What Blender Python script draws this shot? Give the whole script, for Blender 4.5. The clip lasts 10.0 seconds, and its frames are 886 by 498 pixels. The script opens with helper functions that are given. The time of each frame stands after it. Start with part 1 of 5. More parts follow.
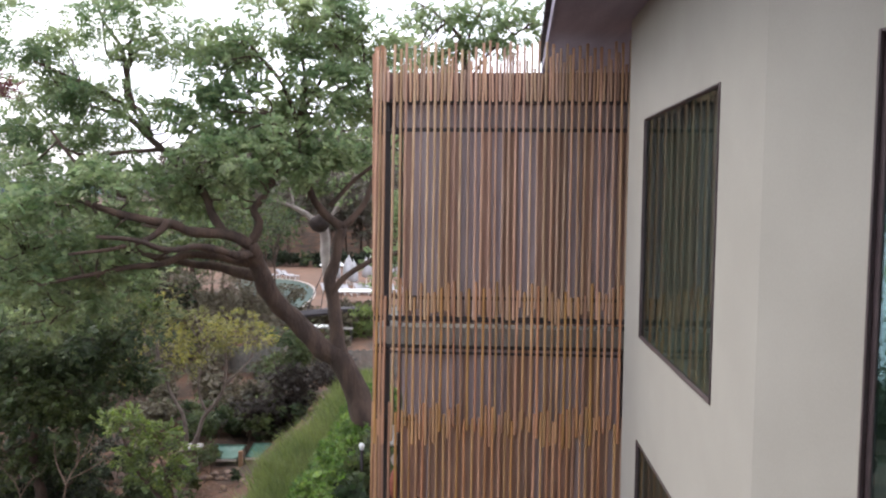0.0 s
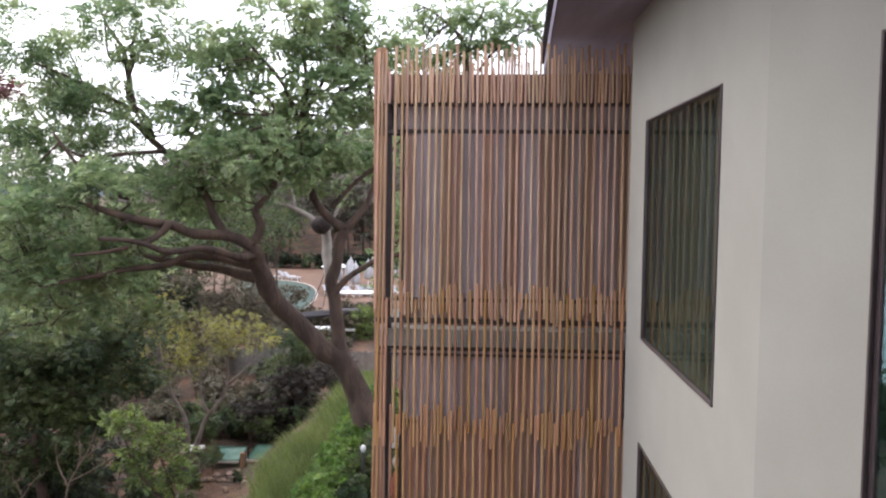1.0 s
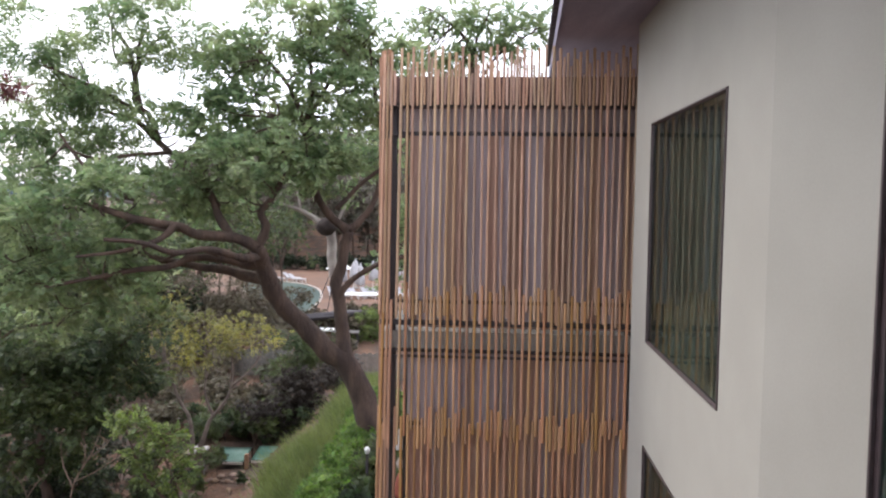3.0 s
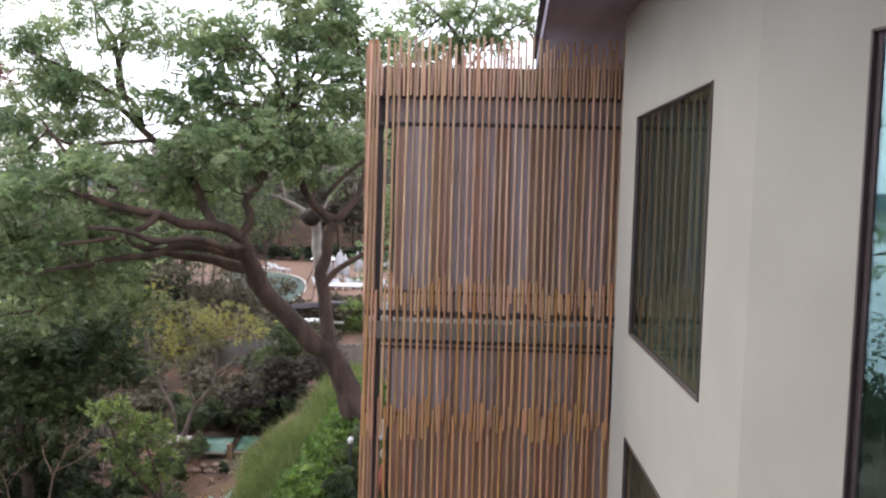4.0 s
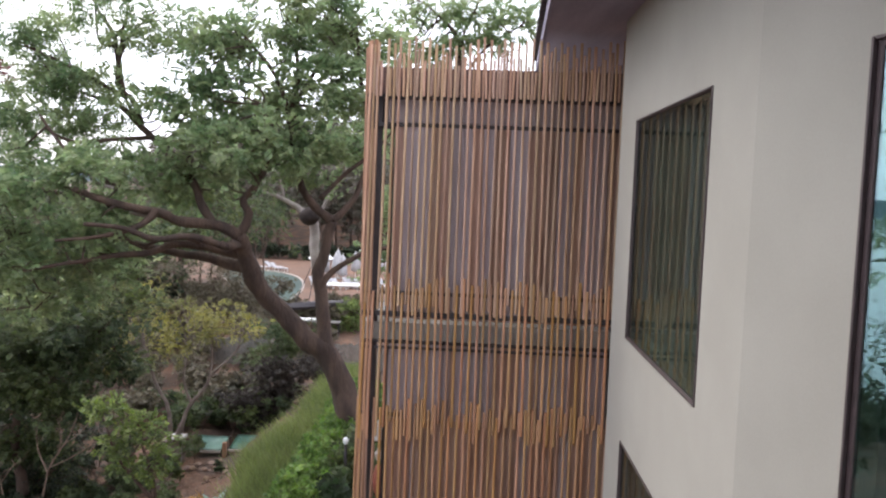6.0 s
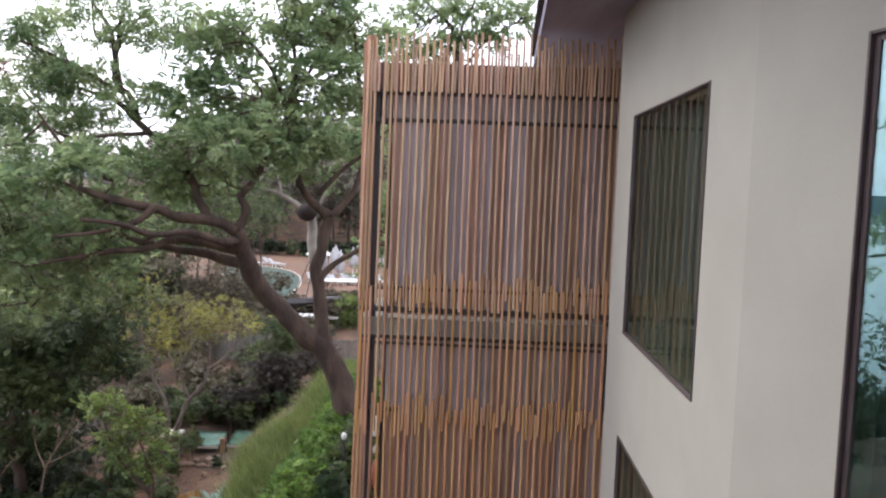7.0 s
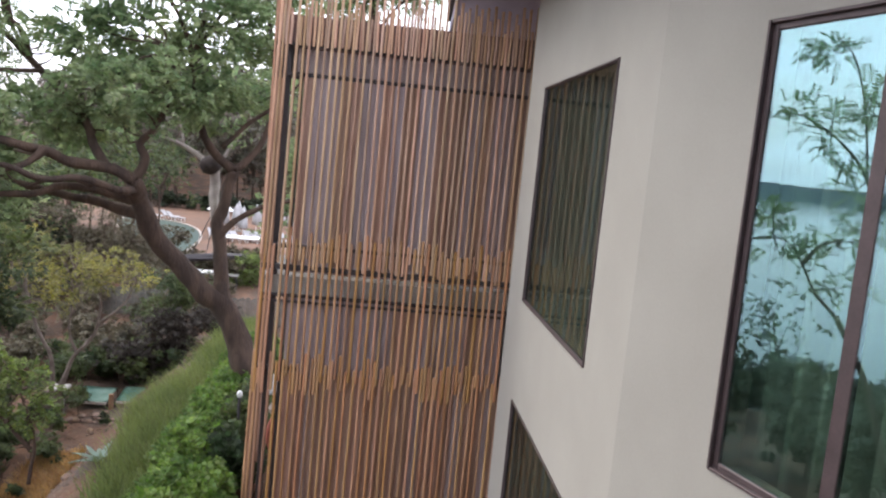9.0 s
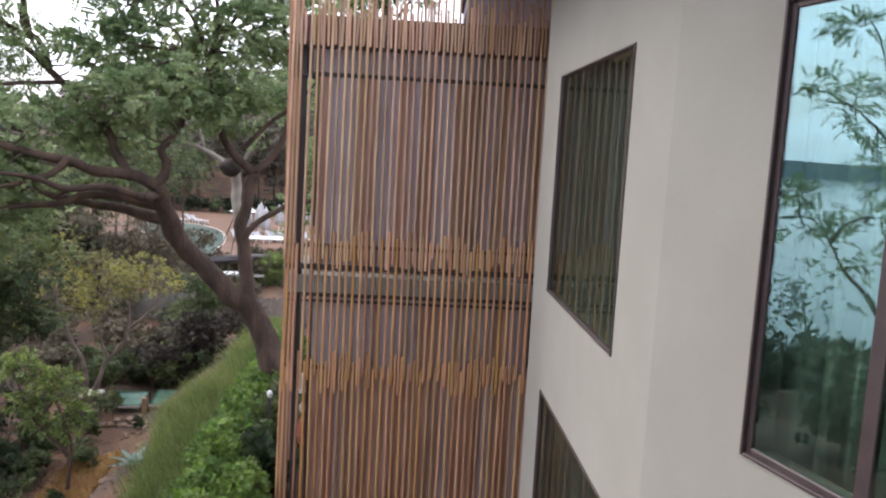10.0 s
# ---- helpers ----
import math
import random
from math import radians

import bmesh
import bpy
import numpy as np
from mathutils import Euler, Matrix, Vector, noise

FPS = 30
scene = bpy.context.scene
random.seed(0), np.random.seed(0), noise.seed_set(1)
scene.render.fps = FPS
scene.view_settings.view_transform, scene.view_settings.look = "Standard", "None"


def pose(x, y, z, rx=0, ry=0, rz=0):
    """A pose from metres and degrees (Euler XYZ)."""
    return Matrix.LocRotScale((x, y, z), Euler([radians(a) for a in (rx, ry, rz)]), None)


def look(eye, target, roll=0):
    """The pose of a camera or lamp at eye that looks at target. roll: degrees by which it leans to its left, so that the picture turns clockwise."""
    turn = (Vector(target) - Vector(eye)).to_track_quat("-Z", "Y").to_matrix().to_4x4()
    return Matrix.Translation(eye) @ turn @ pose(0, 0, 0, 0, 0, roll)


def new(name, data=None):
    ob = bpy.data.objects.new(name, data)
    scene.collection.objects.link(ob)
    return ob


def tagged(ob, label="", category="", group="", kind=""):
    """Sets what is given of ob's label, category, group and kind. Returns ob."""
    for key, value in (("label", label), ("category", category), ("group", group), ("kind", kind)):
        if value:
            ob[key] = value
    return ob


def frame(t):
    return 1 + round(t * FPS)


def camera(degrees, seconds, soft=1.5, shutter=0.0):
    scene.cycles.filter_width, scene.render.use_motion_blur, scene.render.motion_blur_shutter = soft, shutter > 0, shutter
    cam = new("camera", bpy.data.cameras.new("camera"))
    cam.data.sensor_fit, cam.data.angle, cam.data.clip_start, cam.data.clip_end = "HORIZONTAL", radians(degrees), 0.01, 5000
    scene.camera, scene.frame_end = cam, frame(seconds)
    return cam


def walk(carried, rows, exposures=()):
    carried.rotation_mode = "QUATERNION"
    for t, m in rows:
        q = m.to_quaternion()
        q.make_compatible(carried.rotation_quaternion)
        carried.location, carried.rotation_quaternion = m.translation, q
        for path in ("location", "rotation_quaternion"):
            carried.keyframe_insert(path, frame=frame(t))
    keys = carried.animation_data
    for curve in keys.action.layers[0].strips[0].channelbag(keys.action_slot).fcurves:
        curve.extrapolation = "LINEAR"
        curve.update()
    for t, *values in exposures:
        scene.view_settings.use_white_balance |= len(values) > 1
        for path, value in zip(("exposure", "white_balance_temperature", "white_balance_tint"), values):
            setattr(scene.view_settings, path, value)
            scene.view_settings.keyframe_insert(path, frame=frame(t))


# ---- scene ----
cam = camera(58.9, 10.0, 2.2, 0.5)
PATH = [
    (0, (0.114, 0.287, 1.762), (0.088, 2.282, 1.623), 0.5),
    (0.5, (0.116, 0.301, 1.765), (0.088, 2.296, 1.626), 0.4),
    (1, (0.119, 0.301, 1.763), (0.088, 2.296, 1.628), 0.5),
    (1.5, (0.114, 0.294, 1.763), (0.082, 2.29, 1.635), 0.4),
    (2, (0.121, 0.301, 1.763), (0.082, 2.296, 1.635), 0.4),
    (3.5, (0.12, 0.296, 1.761), (0.082, 2.292, 1.628), 0.9),
    (4, (0.119, 0.293, 1.754), (0.114, 2.287, 1.604), 1.3),
    (4.5, (0.118, 0.302, 1.759), (0.14, 2.295, 1.596), 1.7),
    (5, (0.114, 0.301, 1.763), (0.13, 2.294, 1.603), 1.9),
    (5.5, (0.123, 0.306, 1.763), (0.122, 2.301, 1.617), 2.0),
    (7, (0.117, 0.294, 1.754), (0.124, 2.287, 1.596), 2.0),
    (7.5, (0.116, 0.291, 1.759), (0.129, 2.285, 1.598), 1.8),
    (8, (0.123, 0.305, 1.761), (0.139, 2.299, 1.601), 1.8),
    (8.5, (0.116, 0.281, 1.768), (0.219, 2.266, 1.546), 1.7),
    (9, (0.121, 0.292, 1.733), (0.371, 2.262, 1.501), 5.5),
    (9.5, (0.12, 0.29, 1.752), (0.333, 2.262, 1.493), 3.2),
    (10, (0.122, 0.294, 1.747), (0.316, 2.268, 1.492), 3.0),
]
walk(cam, [(t, look(eye, target, roll)) for t, eye, target, roll in PATH],
     exposures=[(0, 0.77), (3.5, 0.76), (8, 0.75), (8.5, 0.66), (9, 0.84), (9.5, 0.81), (10, 0.74)])

# ---- world and sun ----
world = bpy.data.worlds.new("sky_world")
scene.world = world
world.use_nodes = True
wn, wl = world.node_tree.nodes, world.node_tree.links
sky = wn.new("ShaderNodeTexSky")
sky.sky_type = "NISHITA"
sky.sun_disc = False
sky.sun_elevation = radians(48)
sky.sun_rotation = radians(-47)
sky.air_density, sky.dust_density = 1.5, 4.0
coord = wn.new("ShaderNodeTexCoord")
stretch = wn.new("ShaderNodeMapping")
stretch.inputs["Scale"].default_value = (1.2, 1.2, 5.0)
cloud = wn.new("ShaderNodeTexNoise")
cloud.inputs["Scale"].default_value = 1.6
cloud.inputs["Detail"].default_value = 6.0
ramp = wn.new("ShaderNodeMapRange")
ramp.inputs["From Min"].default_value, ramp.inputs["From Max"].default_value = 0.32, 0.62
ramp.inputs["To Min"].default_value, ramp.inputs["To Max"].default_value = 0.25, 0.95
mixer = wn.new("ShaderNodeMix")
mixer.data_type = "RGBA"
mixer.inputs["B"].default_value = (13.7, 14.0, 16.2, 1)
wl.new(coord.outputs["Generated"], stretch.inputs["Vector"])
wl.new(stretch.outputs["Vector"], cloud.inputs["Vector"])
wl.new(cloud.outputs["Fac"], ramp.inputs["Value"])
wl.new(ramp.outputs["Result"], mixer.inputs["Factor"])
wl.new(sky.outputs["Color"], mixer.inputs["A"])
# an overcast sky is brighter overhead than at the horizon
split, lift, shade = wn.new("ShaderNodeSeparateXYZ"), wn.new("ShaderNodeMapRange"), wn.new("ShaderNodeVectorMath")
lift.inputs["From Min"].default_value, lift.inputs["From Max"].default_value = 0.0, 0.9
lift.inputs["To Min"].default_value, lift.inputs["To Max"].default_value = 1.05, 1.10
shade.operation = "SCALE"
wl.new(coord.outputs["Generated"], split.inputs["Vector"])
wl.new(split.outputs["Z"], lift.inputs["Value"])
wl.new(lift.outputs["Result"], shade.inputs["Scale"])
wl.new(mixer.outputs["Result"], shade.inputs[0])
wl.new(shade.outputs["Vector"], wn["Background"].inputs["Color"])
wn["Background"].inputs["Strength"].default_value = 0.12

sun = new("sun", bpy.data.lights.new("sun", "SUN"))
sun.data.energy, sun.data.angle, sun.data.color = 1.0, radians(40), (1.0, 0.96, 0.91)
sun.matrix_world = look((-30, 38, 46), (0, 10, 0))


# ---- materials ----
def material(name, base, second=None, scale=6.0, rough=0.7, bump=0.2, fine=60.0, metal=0.0, stretch=(1, 1, 1), stain=None,
             per_object=0.0, per_island=0.0, contrast=(0.35, 0.65), grain=0.2, relief=0.01):
    """A surface with a coarse and a fine variation, in metres of the object's own space."""
    m = bpy.data.materials.new(name)
    m.use_nodes = True
    n, l = m.node_tree.nodes, m.node_tree.links
    b = n["Principled BSDF"]
    b.inputs["Roughness"].default_value, b.inputs["Metallic"].default_value = rough, metal
    tc, mp = n.new("ShaderNodeTexCoord"), n.new("ShaderNodeMapping")
    mp.inputs["Scale"].default_value = stretch
    l.new(tc.outputs["Object"], mp.inputs["Vector"])
    big, small = n.new("ShaderNodeTexNoise"), n.new("ShaderNodeTexNoise")
    big.inputs["Scale"].default_value, small.inputs["Scale"].default_value = scale, fine
    big.inputs["Detail"].default_value = small.inputs["Detail"].default_value = 4
    for t in (big, small):
        l.new(mp.outputs["Vector"], t.inputs["Vector"])
    mr = n.new("ShaderNodeMapRange")
    mr.inputs["From Min"].default_value, mr.inputs["From Max"].default_value = contrast
    l.new(big.outputs["Fac"], mr.inputs["Value"])
    mix = n.new("ShaderNodeMix")
    mix.data_type = "RGBA"
    second = second or tuple(c * 0.8 for c in base)
    mix.inputs["A"].default_value, mix.inputs["B"].default_value = (*base, 1), (*second, 1)
    l.new(mr.outputs["Result"], mix.inputs["Factor"])
    last = mix.outputs["Result"]
    tone = n.new("ShaderNodeHueSaturation")
    vr = n.new("ShaderNodeMapRange")
    vr.inputs["To Min"].default_value, vr.inputs["To Max"].default_value = 1 - grain, 1 + grain
    l.new(small.outputs["Fac"], vr.inputs["Value"])
    l.new(vr.outputs["Result"], tone.inputs["Value"])
    l.new(last, tone.inputs["Color"])
    last = tone.outputs["Color"]
    amount = per_object or per_island
    if amount:
        if per_object:
            src = n.new("ShaderNodeObjectInfo").outputs["Random"]
        else:
            src = n.new("ShaderNodeNewGeometry").outputs["Random Per Island"]
        vary = n.new("ShaderNodeHueSaturation")
        for key, lo, hi, shift in (("Value", 1 - amount, 1 + amount, 1.0), ("Hue", 0.5 - amount * 0.05, 0.5 + amount * 0.05, 7.3),
                                   ("Saturation", 1 - amount * 0.6, 1 + amount * 0.3, 3.7)):
            ml = n.new("ShaderNodeMath")
            ml.operation = "MULTIPLY"
            ml.inputs[1].default_value = shift
            fr = n.new("ShaderNodeMath")
            fr.operation = "FRACT"
            rg = n.new("ShaderNodeMapRange")
            rg.inputs["To Min"].default_value, rg.inputs["To Max"].default_value = lo, hi
            l.new(src, ml.inputs[0])
            l.new(ml.outputs[0], fr.inputs[0])
            l.new(fr.outputs[0], rg.inputs["Value"])
            l.new(rg.outputs["Result"], vary.inputs[key])
        l.new(last, vary.inputs["Color"])
        last = vary.outputs["Color"]
    l.new(last, b.inputs["Base Color"])
    if bump:
        bp = n.new("ShaderNodeBump")
        bp.inputs["Strength"].default_value, bp.inputs["Distance"].default_value = bump, relief
        l.new(small.outputs["Fac"], bp.inputs["Height"])
        l.new(bp.outputs["Normal"], b.inputs["Normal"])
    return m


def leafage(name, base, second, through_light=0.35, spread=0.35, patch=0.7):
    """Leaves: coloured leaf by leaf, letting some light through. Coarse colour patches stand in for lit and shaded
    clumps.
    """
    m = material(name, base, second, scale=patch, rough=0.55, bump=0, fine=9, per_island=spread, contrast=(0.38, 0.62))
    n, l = m.node_tree.nodes, m.node_tree.links
    b, out = n["Principled BSDF"], n["Material Output"]
    b.inputs["Specular IOR Level"].default_value = 0.22
    tr, mx = n.new("ShaderNodeBsdfTranslucent"), n.new("ShaderNodeMixShader")
    mx.inputs["Fac"].default_value = through_light
    l.new(b.inputs["Base Color"].links[0].from_socket, tr.inputs["Color"])
    l.new(b.outputs["BSDF"], mx.inputs[1])
    l.new(tr.outputs["BSDF"], mx.inputs[2])
    l.new(mx.outputs["Shader"], out.inputs["Surface"])
    return m


def coated_glass(name, tint, sheen, normal_share):
    m = bpy.data.materials.new(name)
    m.use_nodes = True
    n, l = m.node_tree.nodes, m.node_tree.links
    out = n["Material Output"]
    clear, gloss, mx, face = n.new("ShaderNodeBsdfTransparent"), n.new("ShaderNodeBsdfGlossy"), n.new("ShaderNodeMixShader"), n.new("ShaderNodeLayerWeight")
    clear.inputs["Color"].default_value, gloss.inputs["Color"].default_value = (*tint, 1), (*sheen, 1)
    gloss.inputs["Roughness"].default_value, face.inputs["Blend"].default_value = 0.008, 0.5
    steep, share = n.new("ShaderNodeMath"), n.new("ShaderNodeMapRange")
    steep.operation, steep.inputs[1].default_value = "POWER", 5.0
    share.inputs["To Min"].default_value, share.inputs["To Max"].default_value = normal_share, 1.0
    l.new(face.outputs["Facing"], steep.inputs[0])
    l.new(steep.outputs[0], share.inputs["Value"])
    wave, bp = n.new("ShaderNodeTexNoise"), n.new("ShaderNodeBump")
    wave.inputs["Scale"].default_value, bp.inputs["Strength"].default_value, bp.inputs["Distance"].default_value = 1.3, 0.02, 0.01
    l.new(wave.outputs["Fac"], bp.inputs["Height"])
    l.new(bp.outputs["Normal"], gloss.inputs["Normal"])
    l.new(share.outputs["Result"], mx.inputs["Fac"])
    l.new(clear.outputs["BSDF"], mx.inputs[1])
    l.new(gloss.outputs["BSDF"], mx.inputs[2])
    l.new(mx.outputs["Shader"], out.inputs["Surface"])
    return m


STUCCO = material("painted_stucco", (0.325, 0.309, 0.268), (0.296, 0.280, 0.242), scale=1.1, rough=0.9, bump=0.05, fine=60, grain=0.05)
INSIDE = material("inner_wall_paint", (0.5, 0.5, 0.46), scale=2, rough=0.9, bump=0.05)
SOFFIT = material("stained_soffit_board", (0.29, 0.262, 0.345), (0.225, 0.205, 0.27), scale=4, rough=0.75, stretch=(1, 0.15, 1), bump=0.2)
TILE = material("dark_roof_tile", (0.09, 0.07, 0.065), (0.05, 0.042, 0.04), scale=9, rough=0.85, per_object=0.25)
FRAME = material("bronze_window_frame", (0.085, 0.06, 0.06), (0.066, 0.047, 0.047), scale=8, rough=0.5, metal=0.3, bump=0.05)
GLASS = coated_glass("solar_glass", (0.74, 0.86, 0.80), (0.58, 0.84, 0.92), 0.22)
GLASS_GREY = coated_glass("grey_glass", (0.60, 0.66, 0.63), (0.70, 0.80, 0.79), 0.06)
CURTAIN = material("green_grey_curtain", (0.66, 0.66, 0.57), (0.58, 0.58, 0.50), scale=3, rough=0.95, bump=0.15, fine=300)
SHEER = material("dark_curtain", (0.42, 0.425, 0.385), (0.33, 0.335, 0.305), scale=3, rough=0.95, bump=0.1, fine=300)
CONCRETE = material("grey_concrete", (0.34, 0.325, 0.295), (0.27, 0.255, 0.23), scale=3, rough=0.9, bump=0.3, fine=45)
BOARD = material("mauve_grey_board", (0.43, 0.37, 0.385), (0.35, 0.28, 0.28), scale=1.5, rough=0.8, bump=0.15, stretch=(6, 6, 0.5), per_object=0.12)
LINTEL = material("mauve_brown_render", (0.38, 0.31, 0.30), (0.30, 0.24, 0.235), scale=2.5, rough=0.85, bump=0.2, fine=50)
STEEL = material("dark_painted_steel", (0.05, 0.042, 0.045), scale=10, rough=0.6, bump=0.1)
WOOD = material("tan_wood_slat", (0.465, 0.243, 0.106), (0.34, 0.168, 0.07), scale=5, rough=0.7, bump=0.35, fine=70, stretch=(4, 4, 0.35), per_object=0.24)
# weathered tone plus the haze over the tower's top, put into the colour
WOOD_PALE = material("hazed_weathered_slat", (0.49, 0.312, 0.20), (0.37, 0.215, 0.13), scale=5, rough=0.75, bump=0.35, fine=70, stretch=(4, 4, 0.35), per_object=0.26)
WOOD_DEEP = material("red_brown_timber", (0.36, 0.20, 0.13), (0.26, 0.14, 0.09), scale=5, rough=0.75, bump=0.3, fine=70, stretch=(4, 4, 0.35), per_object=0.20)
BOARD_BROWN = material("pink_brown_board", (0.41, 0.265, 0.20), (0.31, 0.19, 0.135), scale=2.5, rough=0.75, bump=0.2, fine=70, stretch=(5, 5, 0.4), per_object=0.14)
BARK = material("brown_bark", (0.098, 0.062, 0.044), (0.045, 0.029, 0.022), scale=4, rough=0.95, bump=1.0, fine=22, stretch=(1, 1, 0.3), relief=0.035)
BARK_PALE = material("pale_bark", (0.42, 0.37, 0.33), (0.25, 0.21, 0.19), scale=3, rough=0.95, bump=0.6, fine=25)
LEAF = leafage("feathery_leaf", (0.165, 0.245, 0.115), (0.30, 0.36, 0.175), 0.6, 0.3, 1.3)
LEAF_DARK = leafage("dark_leaf", (0.04, 0.062, 0.028), (0.105, 0.13, 0.045), 0.4, 0.4, 0.8)
LEAF_YELLOW = leafage("yellow_green_leaf", (0.30, 0.275, 0.06), (0.14, 0.14, 0.047), 0.4, 0.35, 0.6)
LEAF_BRIGHT = leafage("bright_green_leaf", (0.18, 0.235, 0.055), (0.10, 0.14, 0.04), 0.4, 0.35, 1.5)
LEAF_HEDGE = leafage("hedge_leaf", (0.19, 0.285, 0.06), (0.095, 0.165, 0.038), 0.35, 0.35, 2.0)
LEAF_BROWN = leafage("dry_bush_leaf", (0.036, 0.027, 0.021), (0.028, 0.024, 0.018))
# near-black green: shade is put into this leaf colour
LEAF_SHORE = leafage("shade_darkened_leaf", (0.025, 0.035, 0.017), (0.03, 0.04, 0.02), 0.15)
LEAF_BRUSH = leafage("olive_brush_leaf", (0.135, 0.11, 0.07), (0.085, 0.075, 0.045), 0.3, 0.35, 0.9)
LEAF_FAR = leafage("far_wood_leaf", (0.11, 0.11, 0.075), (0.12, 0.095, 0.075))
GRASS = leafage("tall_grass_blade", (0.195, 0.23, 0.07), (0.15, 0.19, 0.056), 0.35, 0.3)
AGAVE = leafage("blue_green_leaf", (0.36, 0.47, 0.39), (0.28, 0.38, 0.31), 0.15, 0.1)
EARTH = material("dry_earth", (0.122, 0.06, 0.031), (0.052, 0.031, 0.02), scale=0.55, rough=0.95, bump=0.9, fine=5, contrast=(0.4, 0.6), relief=0.06)
WATER = material("lake_water", (0.035, 0.06, 0.065), scale=0.02, rough=0.12, bump=0.08, fine=0.6)
POOL = material("pool_water", (0.06, 0.095, 0.075), (0.05, 0.08, 0.066), scale=0.15, rough=0.45, bump=0.15, fine=2)
POOL.node_tree.nodes["Principled BSDF"].inputs["Specular IOR Level"].default_value = 0.12
PAVING = material("terracotta_paving", (0.18, 0.092, 0.055), (0.12, 0.07, 0.046), scale=0.35, rough=0.85, bump=0.4, fine=3, grain=0.3)
PALE_STONE = material("pale_stone", (0.55, 0.48, 0.42), (0.42, 0.36, 0.31), scale=3, rough=0.9, bump=0.4, fine=20)
CANVAS = material("grey_white_canvas", (0.47, 0.46, 0.46), (0.37, 0.36, 0.37), scale=2, rough=0.9, bump=0.2, fine=40)
WHITE = material("white_paint", (0.78, 0.78, 0.76), (0.7, 0.7, 0.68), scale=3, rough=0.5, bump=0.05)
TARP = material("green_tarpaulin", (0.075, 0.2, 0.145), (0.17, 0.3, 0.24), scale=2, rough=0.55, bump=0.5, fine=7)
ROCK = material("brown_stone", (0.23, 0.15, 0.105), (0.14, 0.095, 0.068), scale=6, rough=0.95, bump=0.6, fine=25, per_object=0.25)
DRYWALL_STONE = material("rubble_stone", (0.20, 0.16, 0.13), (0.13, 0.1, 0.08), scale=3, rough=0.95, bump=0.7, fine=14)
FENCE = material("weathered_grey_fence", (0.18, 0.168, 0.145), (0.12, 0.112, 0.096), scale=5, rough=0.9, bump=0.2, per_object=0.15)
NEST = material("dark_termite_nest", (0.05, 0.035, 0.03), (0.03, 0.022, 0.02), scale=12, rough=1.0, bump=1.0, fine=40)
# distance haze is put into the blue-green of the wooded hills
HILL = material("haze_tinted_hill", (0.05, 0.08, 0.09), (0.04, 0.065, 0.078), scale=0.004, rough=1.0, bump=0, fine=0.03)
PARAPET = material("purple_brown_board", (0.17, 0.11, 0.105), (0.12, 0.08, 0.08), scale=4, rough=0.85, stretch=(1, 1, 3))
DRY_TWIG = material("pale_dry_twig", (0.165, 0.115, 0.08), (0.10, 0.07, 0.05), scale=8, rough=0.95)
LEAF_RED = leafage("dark_red_leaf", (0.16, 0.05, 0.05), (0.12, 0.04, 0.04))
BARK_MID = material("grey_brown_bark", (0.2, 0.16, 0.13), (0.12, 0.09, 0.075), scale=4, rough=0.95, bump=0.7, fine=28)
LITTER = leafage("leaf_litter", (0.145, 0.082, 0.045), (0.085, 0.055, 0.033), 0.1, 0.5)
STRAW = leafage("straw", (0.45, 0.27, 0.09), (0.34, 0.2, 0.08), 0.1, 0.3)
TERRACOTTA = material("red_terracotta", (0.42, 0.13, 0.085), (0.33, 0.1, 0.07), scale=8, rough=0.8)


# ---- mesh helpers ----
def link_mesh(name, bm, mat, parent=None, label="", smooth=False):
    me = bpy.data.meshes.new(name)
    bm.normal_update()
    bm.to_mesh(me)
    bm.free()
    me.materials.append(mat)
    if smooth:
        me.polygons.foreach_set("use_smooth", [True] * len(me.polygons))
    ob = new(name, me)
    ob.parent = parent
    if label:
        ob["label"] = label
    return ob


def part(name, bm, mat, parent, label="", smooth=False):
    return link_mesh(name, bm, mat, parent, label, smooth)


def empty(name, at=(0, 0, 0)):
    ob = new(name)
    ob.matrix_world = Matrix.Translation(at)
    return ob


def box(bm, lo, hi, m=None, bevel=0.0):
    """An upright block from its low to its high corner, in the frame m."""
    c, s = (Vector(lo) + Vector(hi)) / 2, Vector(hi) - Vector(lo)
    made = bmesh.ops.create_cube(bm, size=1.0, matrix=(m or Matrix()) @ Matrix.LocRotScale(c, None, s))
    if bevel:
        edges = list({e for v in made["verts"] for e in v.link_edges})
        bmesh.ops.bevel(bm, geom=edges, offset=bevel, segments=1, affect="EDGES")
    return bm


def block(lo, hi, m=None, bevel=0.0):
    return box(bmesh.new(), lo, hi, m, bevel)


def smooth_line(pts, steps=5):
    """A curve through the points."""
    p = [Vector(q) for q in pts]
    p = [p[0] * 2 - p[1]] + p + [p[-1] * 2 - p[-2]]
    out = []
    for i in range(1, len(p) - 2):
        for k in range(steps):
            t = k / steps
            a, b, c, d = p[i - 1:i + 3]
            out.append(0.5 * (2 * b + (c - a) * t + (2 * a - 5 * b + 4 * c - d) * t * t + (3 * b - a - 3 * c + d) * t ** 3))
    out.append(p[-2])
    return out


